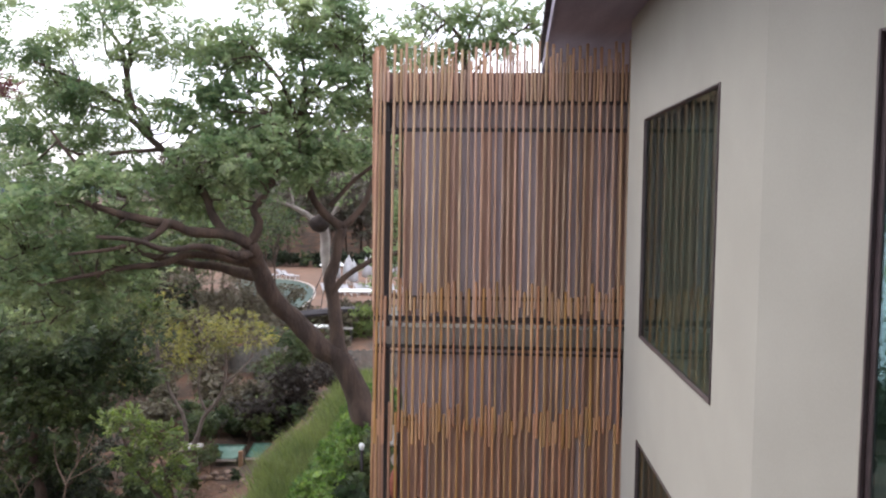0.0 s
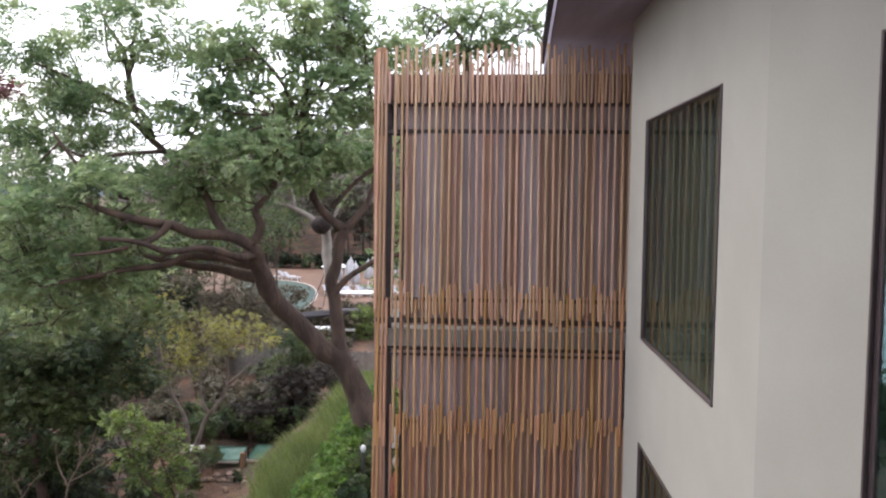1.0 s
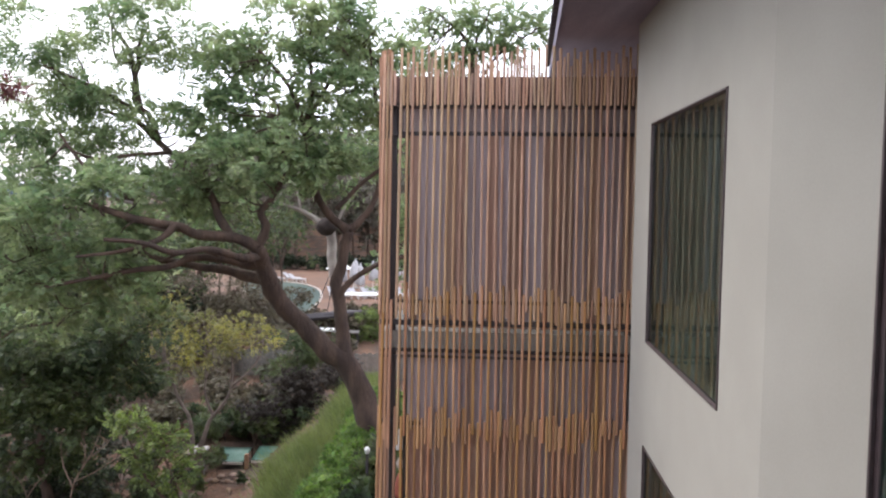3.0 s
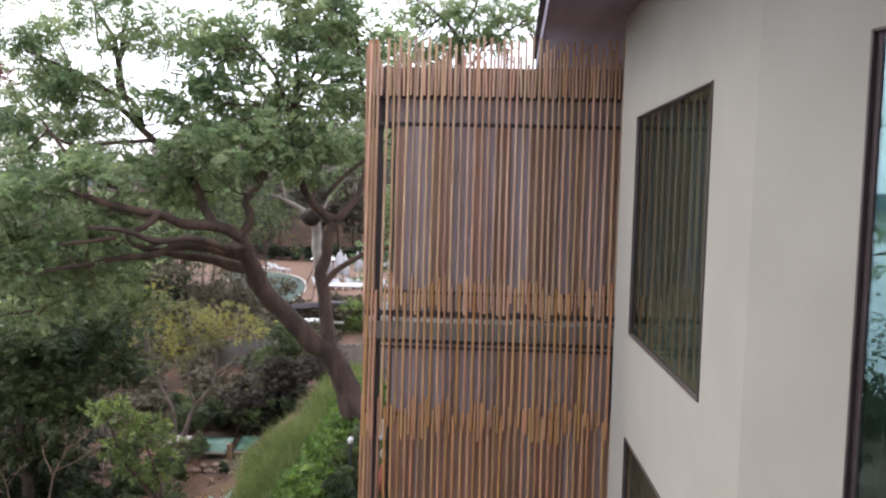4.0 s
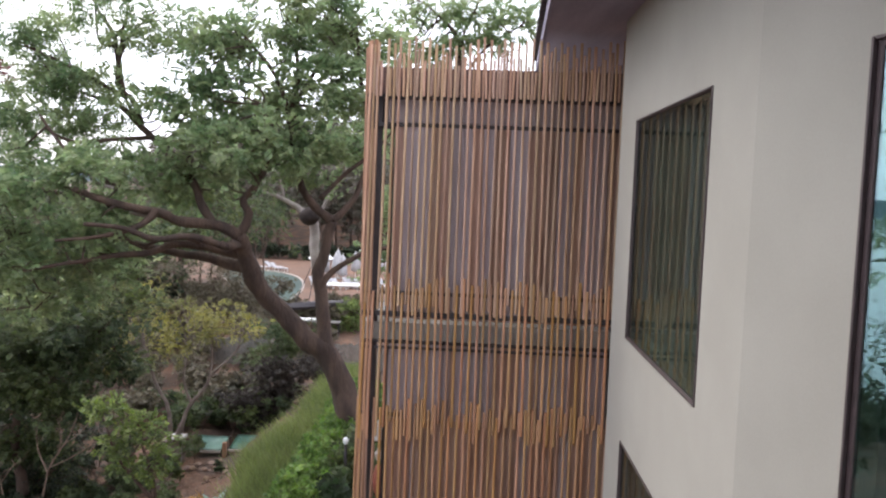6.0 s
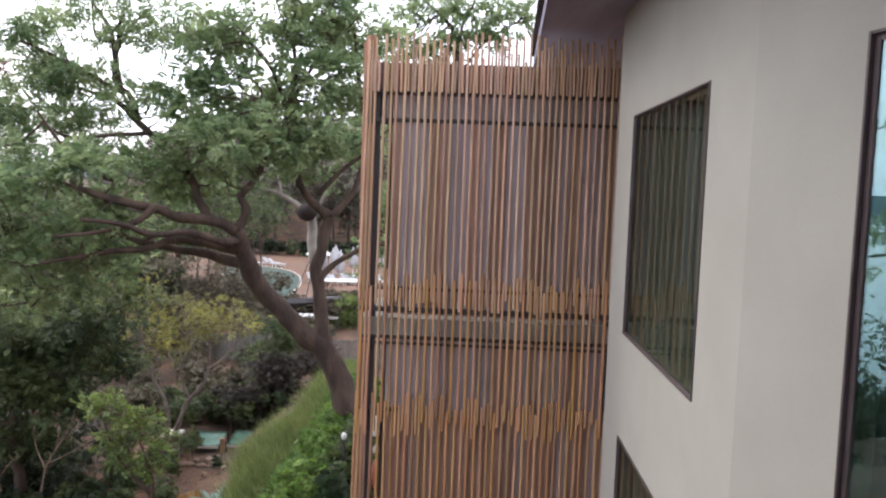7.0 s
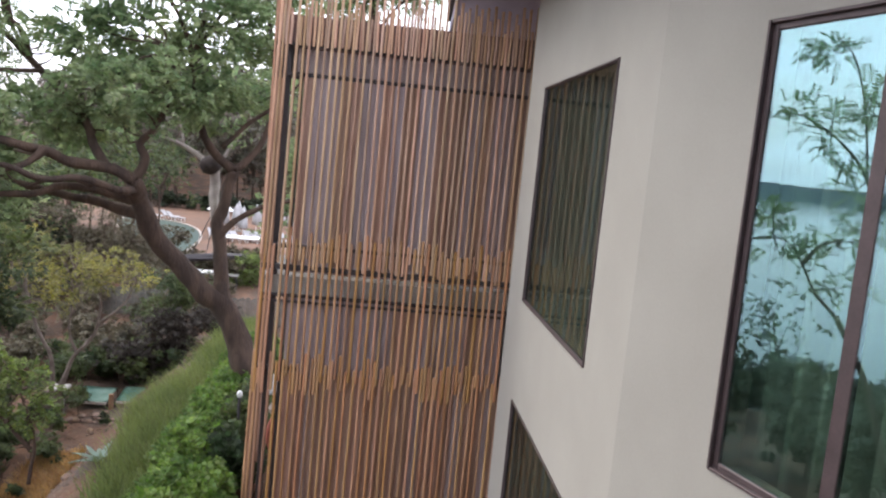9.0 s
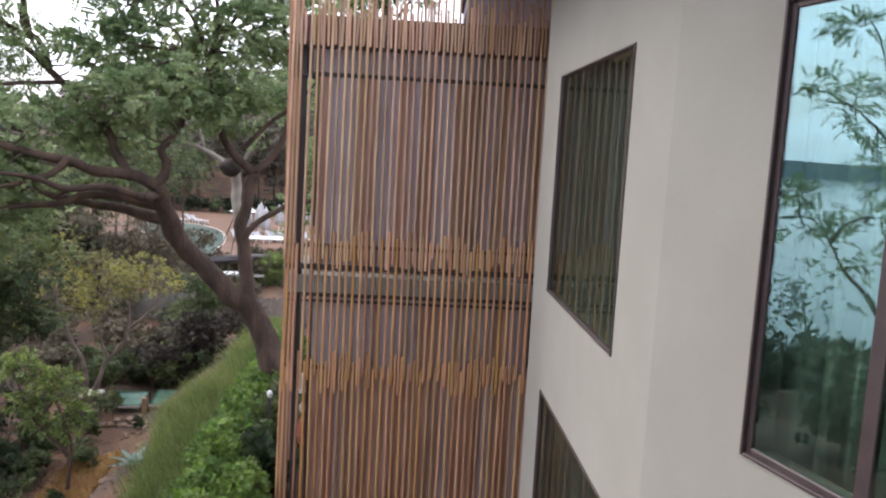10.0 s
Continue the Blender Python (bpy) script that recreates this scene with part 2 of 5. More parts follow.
def tube(bm, pts, r0, r1, sides=8, rough=0.0):
    """A tapered, knotty tube along points."""
    rings, n = [], len(pts)
    for i, p in enumerate(pts):
        ahead = (pts[min(i + 1, n - 1)] - pts[max(i - 1, 0)]).normalized()
        side = ahead.cross(Vector((0.31, 0.9, 0.3))).normalized()
        other = ahead.cross(side)
        r = r0 + (r1 - r0) * i / (n - 1)
        ring = []
        for k in range(sides):
            a = 2 * math.pi * k / sides
            d = side * math.cos(a) + other * math.sin(a)
            w = 1 + rough * noise.noise(p * 2.3 + d * 1.5)
            ring.append(bm.verts.new(p + d * r * w))
        rings.append(ring)
    for a, b in zip(rings, rings[1:]):
        for k in range(sides):
            bm.faces.new((a[k], a[(k + 1) % sides], b[(k + 1) % sides], b[k]))
    bm.faces.new(rings[0][::-1])
    bm.faces.new(rings[-1])
    return bm


def lathe(bm, profile, sides=12, at=(0, 0, 0), wobble=0.0):
    """A turned body from (radius, height) pairs."""
    rings = []
    for r, z in profile:
        rings.append([bm.verts.new((at[0] + r * (1 + wobble * math.cos(4 * 2 * math.pi * k / sides)) * math.cos(2 * math.pi * k / sides),
                                    at[1] + r * (1 + wobble * math.cos(4 * 2 * math.pi * k / sides)) * math.sin(2 * math.pi * k / sides), at[2] + z)) for k in range(sides)])
    for a, b in zip(rings, rings[1:]):
        for k in range(sides):
            bm.faces.new((a[k], a[(k + 1) % sides], b[(k + 1) % sides], b[k]))
    bm.faces.new(rings[0][::-1])
    bm.faces.new(rings[-1])
    return bm


def quads_object(name, corners, mat, parent=None, label=""):
    """One mesh from an array (n, 4, 3) of loose four-cornered leaves."""
    n = len(corners)
    me = bpy.data.meshes.new(name)
    me.vertices.add(n * 4)
    me.vertices.foreach_set("co", np.ascontiguousarray(corners, dtype=np.float32).ravel())
    me.loops.add(n * 4)
    me.loops.foreach_set("vertex_index", np.arange(n * 4, dtype=np.int32))
    me.polygons.add(n)
    me.polygons.foreach_set("loop_start", np.arange(0, n * 4, 4, dtype=np.int32))
    me.polygons.foreach_set("loop_total", np.full(n, 4, dtype=np.int32))
    me.update(calc_edges=True)
    me.validate()
    me.materials.append(mat)
    ob = new(name, me)
    ob.parent = parent
    if label:
        ob["label"] = label
    return ob


def unit(v):
    return v / np.maximum(np.linalg.norm(v, axis=-1, keepdims=True), 1e-6)


def sprays(rng, at, out, pairs=4, rachis=0.20, leaf=0.082, width=0.040, droop=0.35):
    """Feathered leaves: pairs of leaflets along a drooping stalk, at each point, pointing out."""
    n = len(at)
    d = unit(out + rng.normal(0, 0.55, (n, 3)))
    up = unit(np.array([0, 0, 1.0]) + rng.normal(0, 0.45, (n, 3)))
    side = unit(np.cross(d, up))
    up = np.cross(side, d)
    size = rng.uniform(0.7, 1.25, (n, 1))
    res = []
    for k in range(pairs):
        f = (k + 0.6) / pairs
        base = at + d * size * rachis * f - up * (droop * rachis * f * f) * size
        ln = leaf * (0.6 + 0.8 * math.sin(math.pi * (0.25 + 0.6 * f)))
        for s in (-1, 1):
            ax = unit(side * s + d * 0.55 - up * rng.uniform(0.0, 0.5, (n, 1)))
            wd = np.cross(ax, up)
            wd = unit(wd + up * rng.normal(0, 0.35, (n, 1)))
            tip = base + ax * ln * size
            mid = base + ax * ln * 0.5 * size
            res.append(np.stack([base, mid + wd * width * size, tip, mid - wd * width * size], 1))
    return np.concatenate(res)


def crown(name, pads, mat, parent, seed, density=60, clumps=7, spread=0.2, limbs=None, twig_bm=None, deep=0.9, label="", **leaf):
    """Foliage in clumps inside pads (x, y, z, half width, half height); twigs join the clumps to the nearest limb."""
    rng = np.random.default_rng(seed)
    spots, outs = [], []
    nodes = [q for line in (limbs or []) for q in line]
    for x, y, z, rx, rz in pads:
        k = max(3, int(clumps * (rx * rz / 0.35) ** 0.6))
        c = rng.normal(0, 1, (k, 3))
        c = unit(c) * rng.uniform(0.35, 1.0, (k, 1)) ** 0.6
        c = np.array([x, y, z]) + c * np.array([rx, deep * max(rx, rz), rz])
        for q in c:
            m = int(density * rng.uniform(0.5, 1.5))
            p = rng.normal(0, 1, (m, 3)) * np.array([1.25, 1.25, 0.6]) * spread
            spots.append(q + p)
            outs.append(unit(p + (q - np.array([x, y, z])) * 0.5 + np.array([0, 0, 0.05])))
            if nodes and twig_bm is not None and rng.random() < 0.75:
                near = min(nodes, key=lambda v: (v - Vector(q)).length * (1 + 0.5 * rng.random()))
                far = Vector(q)
                if 0.15 < (far - near).length < 2.6:
                    bend = (near + far) / 2 + Vector(rng.normal(0, 0.12, 3)) - Vector((0, 0, 0.08))
                    tube(twig_bm, smooth_line([near, bend, far], 3), 0.022, 0.007, 4)
    at, out = np.concatenate(spots), np.concatenate(outs)
    return quads_object(name, sprays(rng, at, out, **leaf), mat, parent, label)


def grow(name, limb_sets, pad_sets, bark, leafmat, seed, base, label, twig_label="", sides=9, **kw):
    """A tree: a trunk with its limbs and twigs, and a crown."""
    top = empty(name, base)
    tagged(top, label, "bush" if "bush" in name else "tree")
    shift = Matrix.Translation(-Vector(base))
    bm, lines = bmesh.new(), []
    for r0, r1, *pts in [q for s in limb_sets for q in s]:
        line = [v + Vector((noise.noise(v * 1.7), noise.noise(v * 1.7 + Vector((9, 0, 0))), noise.noise(v * 1.7 + Vector((0, 9, 0))))) * min(0.08, r1 * 1.2)
                for v in smooth_line([shift @ Vector(p) for p in pts], 6)]
        tube(bm, line, r0, r1, sides, 0.28)
        if r1 < 0.1:
            lines.append(line[len(line) // 4:])
    pads = [(x - base[0], y - base[1], z - base[2], rx, rz) for s in pad_sets for x, y, z, rx, rz in s]
    crown("crown", pads, leafmat, top, seed, limbs=lines, twig_bm=bm, **kw)
    part("trunk", bm, bark, top, smooth=True)
    return top


# ---- ground, lake ----
def ease(a, b, x):
    t = min(1.0, max(0.0, (x - a) / (b - a)))
    return t * t * (3 - 2 * t)


def bank_edge(y):
    """Where the planted shelf breaks off."""
    return -max(2.35, 2.88 - 0.026 * (y - 13.5) ** 2)


def ground_height(x, y):
    """Planted shelf beside the house, a dry gully to its left, a pool terrace beyond, woods rising behind, a lake far to the left."""
    r = math.hypot(x, y)
    shelf = -3.6 - 0.05 * max(0.0, y - 14)
    gully = -8.1 + 0.012 * min(30.0, max(0.0, y - 34))
    fall = ease(0.0, 5.3, bank_edge(y) - x)
    fall = max(fall, ease(23, 33, y))
    z = shelf + (gully - shelf) * fall
    z += ease(48, 58, y) * (-7.15 - gully) * ease(-40, -26, x)
    z += ease(92, 240, y) * 22 * ease(-0.5, -0.24, x / max(y, 1.0))
    away = ease(0.55, 0.95, -x / max(y, 1.0)) if y > 0 else (1.0 if x < 0 else 0.0)
    z += away * (-23 * ease(18, 130, r))
    lumps = 0.16 * noise.noise(Vector((x * 0.7, y * 0.7, 0))) + 0.07 * noise.noise(Vector((x * 2.7, y * 2.7, 3)))
    return z + lumps * ease(0.05, 0.5, fall) * (1 + min(r, 300) / 150)


bm = bmesh.new()
rings, spokes = [], 300
radius = 0.3
while radius < 4500:
    rings.append([bm.verts.new((radius * math.sin(a), radius * math.cos(a), ground_height(radius * math.sin(a), radius * math.cos(a))))
                  for a in (2 * math.pi * k / spokes for k in range(spokes))])
    radius *= 1.04
for a, b in zip(rings, rings[1:]):
    for k in range(spokes):
        bm.faces.new((a[k], a[(k + 1) % spokes], b[(k + 1) % spokes], b[k]))
bm.faces.new(rings[0])
tagged(link_mesh("ground", bm, EARTH, smooth=True), "dry brown earth sloping down beside the house", "ground", kind="structure")

bm = bmesh.new()
bmesh.ops.create_circle(bm, cap_ends=True, radius=2600, segments=96, matrix=Matrix.Translation((0, 0, -27)))
tagged(link_mesh("water", bm, WATER), "calm grey-blue lake below wooded hills", "lake", kind="structure")

bm = bmesh.new()
ridge = []
for k in range(181):
    a = radians(-150 + k)
    x, y = math.sin(a), math.cos(a)
    h = 4 + 16 * noise.noise(Vector((x * 3, y * 3, 1))) + 5 * noise.noise(Vector((x * 14, y * 14, 2)))
    ridge.append([bm.verts.new((x * r, y * r, z)) for r, z in ((2250, -29), (2330, -12 + 0.3 * h), (2500, 14 + h), (2900, 10 + h), (3000, -40))])
for p, q in zip(ridge, ridge[1:]):
    for k in range(4):
        bm.faces.new((p[k], p[k + 1], q[k + 1], q[k]))
tagged(link_mesh("backdrop", bm, HILL, smooth=True), "long low wooded hills across the lake, tinted blue-green for haze", "hills", kind="structure")

# ---- house ----
CORNER = Vector((2.01, 5.15, 0))
ALONG_A = Vector((0.0453, 1, 0)).normalized()
ALONG_B = Vector((0.235, -1, 0)).normalized()


def wall_frame(along, outward):
    """Axes: x along the wall from the corner, y outward, z up."""
    m = Matrix((along, outward, Vector((0, 0, 1)))).transposed().to_4x4()
    m.translation = CORNER
    return m


OUT_A = Vector((-ALONG_A.y, ALONG_A.x, 0))
OUT_B = Vector((ALONG_B.y, -ALONG_B.x, 0))
FRAME_A, FRAME_B = wall_frame(ALONG_A, OUT_A), wall_frame(ALONG_B, OUT_B)


def pierced_wall(name, m, u0, u1, z0, z1, openings, thick, mat, label):
    """A wall with through openings (u0, u1, z0, z1)."""
    us = sorted({u0, u1, *(o[0] for o in openings), *(o[1] for o in openings)})
    zs = sorted({z0, z1, *(o[2] for o in openings), *(o[3] for o in openings)})
    bm = bmesh.new()
    grid = {}

    def vert(u, w, z):
        if (u, w, z) not in grid:
            grid[u, w, z] = bm.verts.new(m @ Vector((u, w, z)))
        return grid[u, w, z]

    def solid(i, j):
        if not (0 <= i < len(us) - 1 and 0 <= j < len(zs) - 1):
            return False
        cu, cz = (us[i] + us[i + 1]) / 2, (zs[j] + zs[j + 1]) / 2
        return not any(a < cu < b and c < cz < d for a, b, c, d in openings)

    for i in range(len(us) - 1):
        for j in range(len(zs) - 1):
            if not solid(i, j):
                continue
            a, b, c, d = us[i], us[i + 1], zs[j], zs[j + 1]
            for w in (0, -thick):
                bm.faces.new([vert(*q) for q in ((a, w, c), (b, w, c), (b, w, d), (a, w, d))])
            for di, dj, e in ((-1, 0, ((a, c), (a, d))), (1, 0, ((b, c), (b, d))), (0, -1, ((a, c), (b, c))), (0, 1, ((a, d), (b, d)))):
                if not solid(i + di, j + dj):
                    (p, q), (r, s) = e
                    bm.faces.new([vert(*v) for v in ((p, 0, q), (r, 0, s), (r, -thick, s), (p, -thick, q))])
    bmesh.ops.recalc_face_normals(bm, faces=bm.faces)
    return tagged(link_mesh(name, bm, mat), label, "wall", kind="structure")


WIN_A = (0.949, 3.755, 0.2, 2.6)
WIN_D = (0.949, 3.755, -3.25, -0.95)
WIN_B = (0.905, 2.9, 0.16, 2.6)
WIN_E = (0.905, 2.9, -3.25, -0.95)
pierced_wall("wall_north", FRAME_A, 0.0, 4.72, -4.3, 3.846, [WIN_A, WIN_D], 0.22, STUCCO, "smooth pale grey stucco house wall with two windows")
pierced_wall("wall_east", FRAME_B, 0.0, 6.3, -4.3, 3.846, [WIN_B], 0.22, STUCCO, "smooth pale grey stucco house wall with sliding window")

bm = bmesh.new()
box(bm, (2.44, 9.62, -4.3), (7.2, 9.84, 3.846))
tagged(link_mesh("wall_end", bm, STUCCO), "plain pale stucco end wall of the house", "wall", kind="structure")
bm = block((7.2, -1.2, -4.3), (7.4, 9.84, 3.846))
tagged(link_mesh("wall_back", bm, INSIDE), "plain painted wall at the back of the rooms", "wall", kind="structure")
bm = block((3.75, -1.2, -4.3), (7.2, -1.0, 3.846))
tagged(link_mesh("wall_south", bm, STUCCO), "plain pale stucco wall closing the house", "wall", kind="structure")


def room_slab(name, z0, z1, mat, label, category):
    """A slab inside the bent outline of the two front walls."""
    bm = bmesh.new()
    a = FRAME_A @ Vector((4.55, -0.23, 0))
    c = CORNER + Vector((0.235, -0.03, 0))
    b = FRAME_B @ Vector((6.05, -0.23, 0))
    pts = [a, c, b, Vector((7.19, -0.99, 0)), Vector((7.19, 9.6, 0))]
    low = [bm.verts.new((p.x, p.y, z0)) for p in pts]
    high = [bm.verts.new((p.x, p.y, z1)) for p in pts]
    bm.faces.new(low)
    bm.faces.new(high[::-1])
    for k in range(5):
        bm.faces.new((low[k], high[k], high[(k + 1) % 5], low[(k + 1) % 5]))
    bmesh.ops.recalc_face_normals(bm, faces=bm.faces)
    return tagged(link_mesh(name, bm, mat), label, category, kind="structure")


room_slab("floor", -0.3, 0.0, PALE_STONE, "pale stone floor inside the upper rooms", "floor")
room_slab("floor_lower", -3.7, -3.45, PALE_STONE, "pale stone floor inside the lower rooms", "floor")
room_slab("ceiling", 2.78, 2.95, INSIDE, "plain pale ceiling above the upper rooms", "ceiling")
# unseen floor under the viewpoint, darker stone to cut its bounce
bm = block((-0.7, -3.0, -0.2), (2.4, 0.75, 0.0))
tagged(link_mesh("balcony_floor", bm, DRYWALL_STONE), "unseen brown stone balcony floor beside the house", "floor", kind="structure")


# unseen walls added below and behind to block low light on the tower
bm = block((-0.7, -3.0, -4.3), (2.4, 0.70, -0.204))
tagged(link_mesh("wall_blocker_below", bm, STUCCO), "unseen stucco wall added under the balcony to block light", "wall", kind="structure")
bm = block((-6.0, -3.3, -4.3), (3.7, -3.04, 3.846))
tagged(link_mesh("wall_blocker_rear", bm, STUCCO), "unseen stucco wall added behind the balcony to block light", "wall", kind="structure")


# unseen side wall and ceiling added to keep light off the near wall
bm = block((-1.8, -3.3, -4.3), (-1.6, 0.2, 2.9))
tagged(link_mesh("wall_blocker_side", bm, STUCCO), "unseen stucco wall added beside the balcony to block light", "wall", kind="structure")
bm = block((-1.8, -3.3, 2.904), (2.6, 1.0, 3.1))
tagged(link_mesh("ceiling_blocker", bm, SOFFIT), "unseen board ceiling added over the balcony to block light", "ceiling", kind="structure")


def window(name, m, opening, panes, glass, label, bar=0.06, recess=0.016):
    """A framed window in a wall opening, with its panes side by side."""
    u0, u1, z0, z1 = opening
    top = tagged(empty(name), label, "window", kind="structure")
    d0, d1 = -recess - 0.036, -recess
    f = bmesh.new()
    box(f, (u0 + 0.002, d0, z0 + 0.002), (u0 + bar, d1, z1 - 0.002), m, 0.006)
    box(f, (u1 - bar, d0, z0 + 0.002), (u1 - 0.002, d1, z1 - 0.002), m, 0.006)
    box(f, (u0 + bar, d0, z1 - bar), (u1 - bar, d1, z1 - 0.002), m, 0.006)
    box(f, (u0 + bar, d0, z0 + 0.002), (u1 - bar, d1, z0 + bar), m, 0.006)
    outer = part("window_frame", f, FRAME, top)
    lip = bmesh.new()
    for a, b, c, d in ((u0, u0 + 0.024, z0, z1), (u1 - 0.024, u1, z0, z1), (u0 + 0.024, u1 - 0.024, z1 - 0.024, z1), (u0 + 0.024, u1 - 0.024, z0, z0 + 0.024)):
        box(lip, (a + 0.003, d1 + 0.0005, c + 0.003), (b - 0.003, 0.012, d - 0.003), m, 0.003)
    part("frame_lip", lip, FRAME, outer)
    edges = [u0 + bar] + panes + [u1 - bar]
    for k, (a, b) in enumerate(zip(edges, edges[1:])):
        g = part("pane", block((a, d0 + 0.018, z0 + bar), (b, d0 + 0.024, z1 - bar), m), glass, top)
        g.visible_shadow = False
    for u in panes:
        part("mullion", block((u - 0.045, d0 - 0.01, z0 + bar), (u + 0.045, d1 - 0.008, z1 - bar), m, 0.006), FRAME, outer)
    return top


window("window_1", FRAME_A, WIN_A, [], GLASS_GREY, "large dark bronze window with drawn dark curtains", 0.028, 0.003)
window("window_2", FRAME_A, WIN_D, [], GLASS_GREY, "lower dark bronze window with drawn curtains", 0.028, 0.003)
window("window_3", FRAME_B, WIN_B, [1.68], GLASS, "bronze sliding window with teal reflecting glass", 0.055)


def curtain(m, u0, u1, z0, z1, depth, mat, label, fold=0.16, amp=0.045, seed=1):
    """A hanging, pleated cloth with thickness, and the rail that carries it."""
    top = tagged(empty("curtain"), label, "curtain")
    bm = bmesh.new()
    n = int((u1 - u0) / 0.018)
    cols = []
    for i in range(n + 1):
        u = u0 + (u1 - u0) * i / n
        s = 2 * math.pi * (u + 0.05 * noise.noise(Vector((u * 2.1, seed, 0)))) / fold
        w = amp * (math.sin(s) + 0.3 * math.sin(2.3 * s + seed)) * (0.75 + 0.4 * noise.noise(Vector((u * 3, 0, seed))))
        cols.append([bm.verts.new(m @ Vector((u, depth + w * (0.75 + 0.25 * k / 3), z1 + (z0 - z1) * k / 3))) for k in range(4)])
    for a, b in zip(cols, cols[1:]):
        for k in range(3):
            bm.faces.new((a[k], a[k + 1], b[k + 1], b[k]))
    bmesh.ops.solidify(bm, geom=bm.faces[:], thickness=0.004)
    part("cloth", bm, mat, top, smooth=True)
    part("rail", block((u0, depth - 0.02, z1), (u1, depth + 0.02, z1 + 0.03), m), FRAME, top)
    return top


curtain(FRAME_A, 1.0, 4.48, 0.03, 2.66, -0.19, SHEER, "long dark pleated curtain hanging behind the window", 0.15, 0.035, 2)
curtain(FRAME_A, 1.0, 4.48, -3.42, -0.80, -0.19, SHEER, "dark pleated curtain hanging behind the lower window", 0.17, 0.035, 5)
curtain(FRAME_B, 0.84, 3.2, 0.03, 2.66, -0.30, CURTAIN, "heavy green-grey pleated curtain behind reflecting glass", 0.19, 0.075, 3)

# ---- roof over the wall ----
EAVE = Vector((1.2, 8.87, 0))
EAVE_WAY = Vector((0.085, 1, 0)).normalized()


def eave_point(y, inset=0.0):
    return EAVE + EAVE_WAY * ((y - EAVE.y) / EAVE_WAY.y) + Vector((inset, 0, 0))


roof = tagged(empty("roof"), "dark tiled roof with stained board soffit over the wall", "roof", kind="structure")
bm = bmesh.new()
pts = [eave_point(1.0), eave_point(14.2), Vector((7.4, 14.2, 0)), Vector((7.4, 1.0, 0))]
low = [bm.verts.new((p.x, p.y, 3.85)) for p in pts]
high = [bm.verts.new((p.x, p.y, 3.99 + 0.30 * max(0, p.x - 2))) for p in pts]
bm.faces.new(low)
bm.faces.new(high[::-1])
for k in range(4):
    bm.faces.new((low[k], high[k], high[(k + 1) % 4], low[(k + 1) % 4]))
bmesh.ops.recalc_face_normals(bm, faces=bm.faces)
part("soffit", bm, SOFFIT, roof)
bm = bmesh.new()
under = [bm.verts.new((p.x, p.y, 3.994 + 0.30 * max(0, p.x - 2))) for p in pts]
over = [bm.verts.new((p.x, p.y, 4.034 + 0.30 * max(0, p.x - 2))) for p in pts]
bm.faces.new(under)
bm.faces.new(over[::-1])
for k in range(4):
    bm.faces.new((under[k], over[k], over[(k + 1) % 4], under[(k + 1) % 4]))
bmesh.ops.recalc_face_normals(bm, faces=bm.faces)
part("roof_cover", bm, TILE, roof, "dark roof covering")
m_eave = Matrix((EAVE_WAY, Vector((-EAVE_WAY.y, EAVE_WAY.x, 0)), Vector((0, 0, 1)))).transposed().to_4x4()
m_eave.translation = eave_point(1.0)
part("fascia", block((0, 0.003, 3.80), (13.2, 0.03, 4.02), m_eave, 0.004), SOFFIT, roof)
for k in range(40):
    u = 4.2 + 0.22 * k
    t = bmesh.new()
    n = 5
    arcs = []
    for w in (0.10, -0.28):
        arcs.append([t.verts.new(m_eave @ Vector((u + 0.1 * math.cos(math.pi * i / n), w, 4.03 - 0.16 * w + 0.055 * math.sin(math.pi * i / n)))) for i in range(n + 1)]
                    + [t.verts.new(m_eave @ Vector((u - 0.08 + 0.16 * i / n, w, 4.01 - 0.16 * w))) for i in range(n + 1)])
    q = 2 * n + 2
    for i in range(q):
        t.faces.new((arcs[0][i], arcs[0][(i + 1) % q], arcs[1][(i + 1) % q], arcs[1][i]))
    t.faces.new(arcs[0][::-1])
    t.faces.new(arcs[1])
    part("roof_tile", t, TILE, roof)

# ---- slatted tower ----
tower = tagged(empty("slatted_tower", (0.8, 11.4, -3.6)), "tall stair tower clad in staggered tan wooden slats", "tower")
TOWER_INV = Matrix.Translation((-0.8, -11.4, 3.6))


def tower_part(name, bm, mat, label="", parent=None):
    bm.transform(TOWER_INV)
    return part(name, bm, mat, parent or tower, label)


def face_frame(depth=0.0):
    """Axes on the tower's face: x along it from its outer corner, y inward, z up."""
    a = Vector((1, -0.045, 0)).normalized()
    b = Vector((0.045, 1, 0)).normalized()
    m = Matrix((a, b, Vector((0, 0, 1)))).transposed().to_4x4()
    m.translation = Vector((-0.98, 10.9, 0)) + b * depth
    return m


TF = face_frame()
floor_slab = tower_part("floor_slab", block((0.02, 0.10, -0.31), (3.46, 2.0, -0.06), TF, 0.01), CONCRETE, "grey concrete floor slab edge")
tower_part("slab_lip", block((0.02, 0.05, -0.345), (3.46, 0.30, -0.315), TF), STEEL, "", floor_slab)
tower_part("slab_rail", block((0.02, 0.035, -0.42), (3.46, 0.060, -0.385), TF), STEEL, "", floor_slab)
lintel = tower_part("lintel", block((0.30, 0.13, 2.66), (3.46, 0.30, 2.965), TF, 0.008), LINTEL)
tower_part("header", block((0.03, 0.22, 2.58), (0.40, 0.32, 2.99), TF), STEEL)
tower_part("top_rail", block((0.02, 0.05, 2.985), (3.46, 0.10, 3.035), TF), STEEL)
tower_part("parapet", block((0.10, 0.16, 2.97), (3.46, 0.24, 3.40), TF, 0.006), PARAPET)
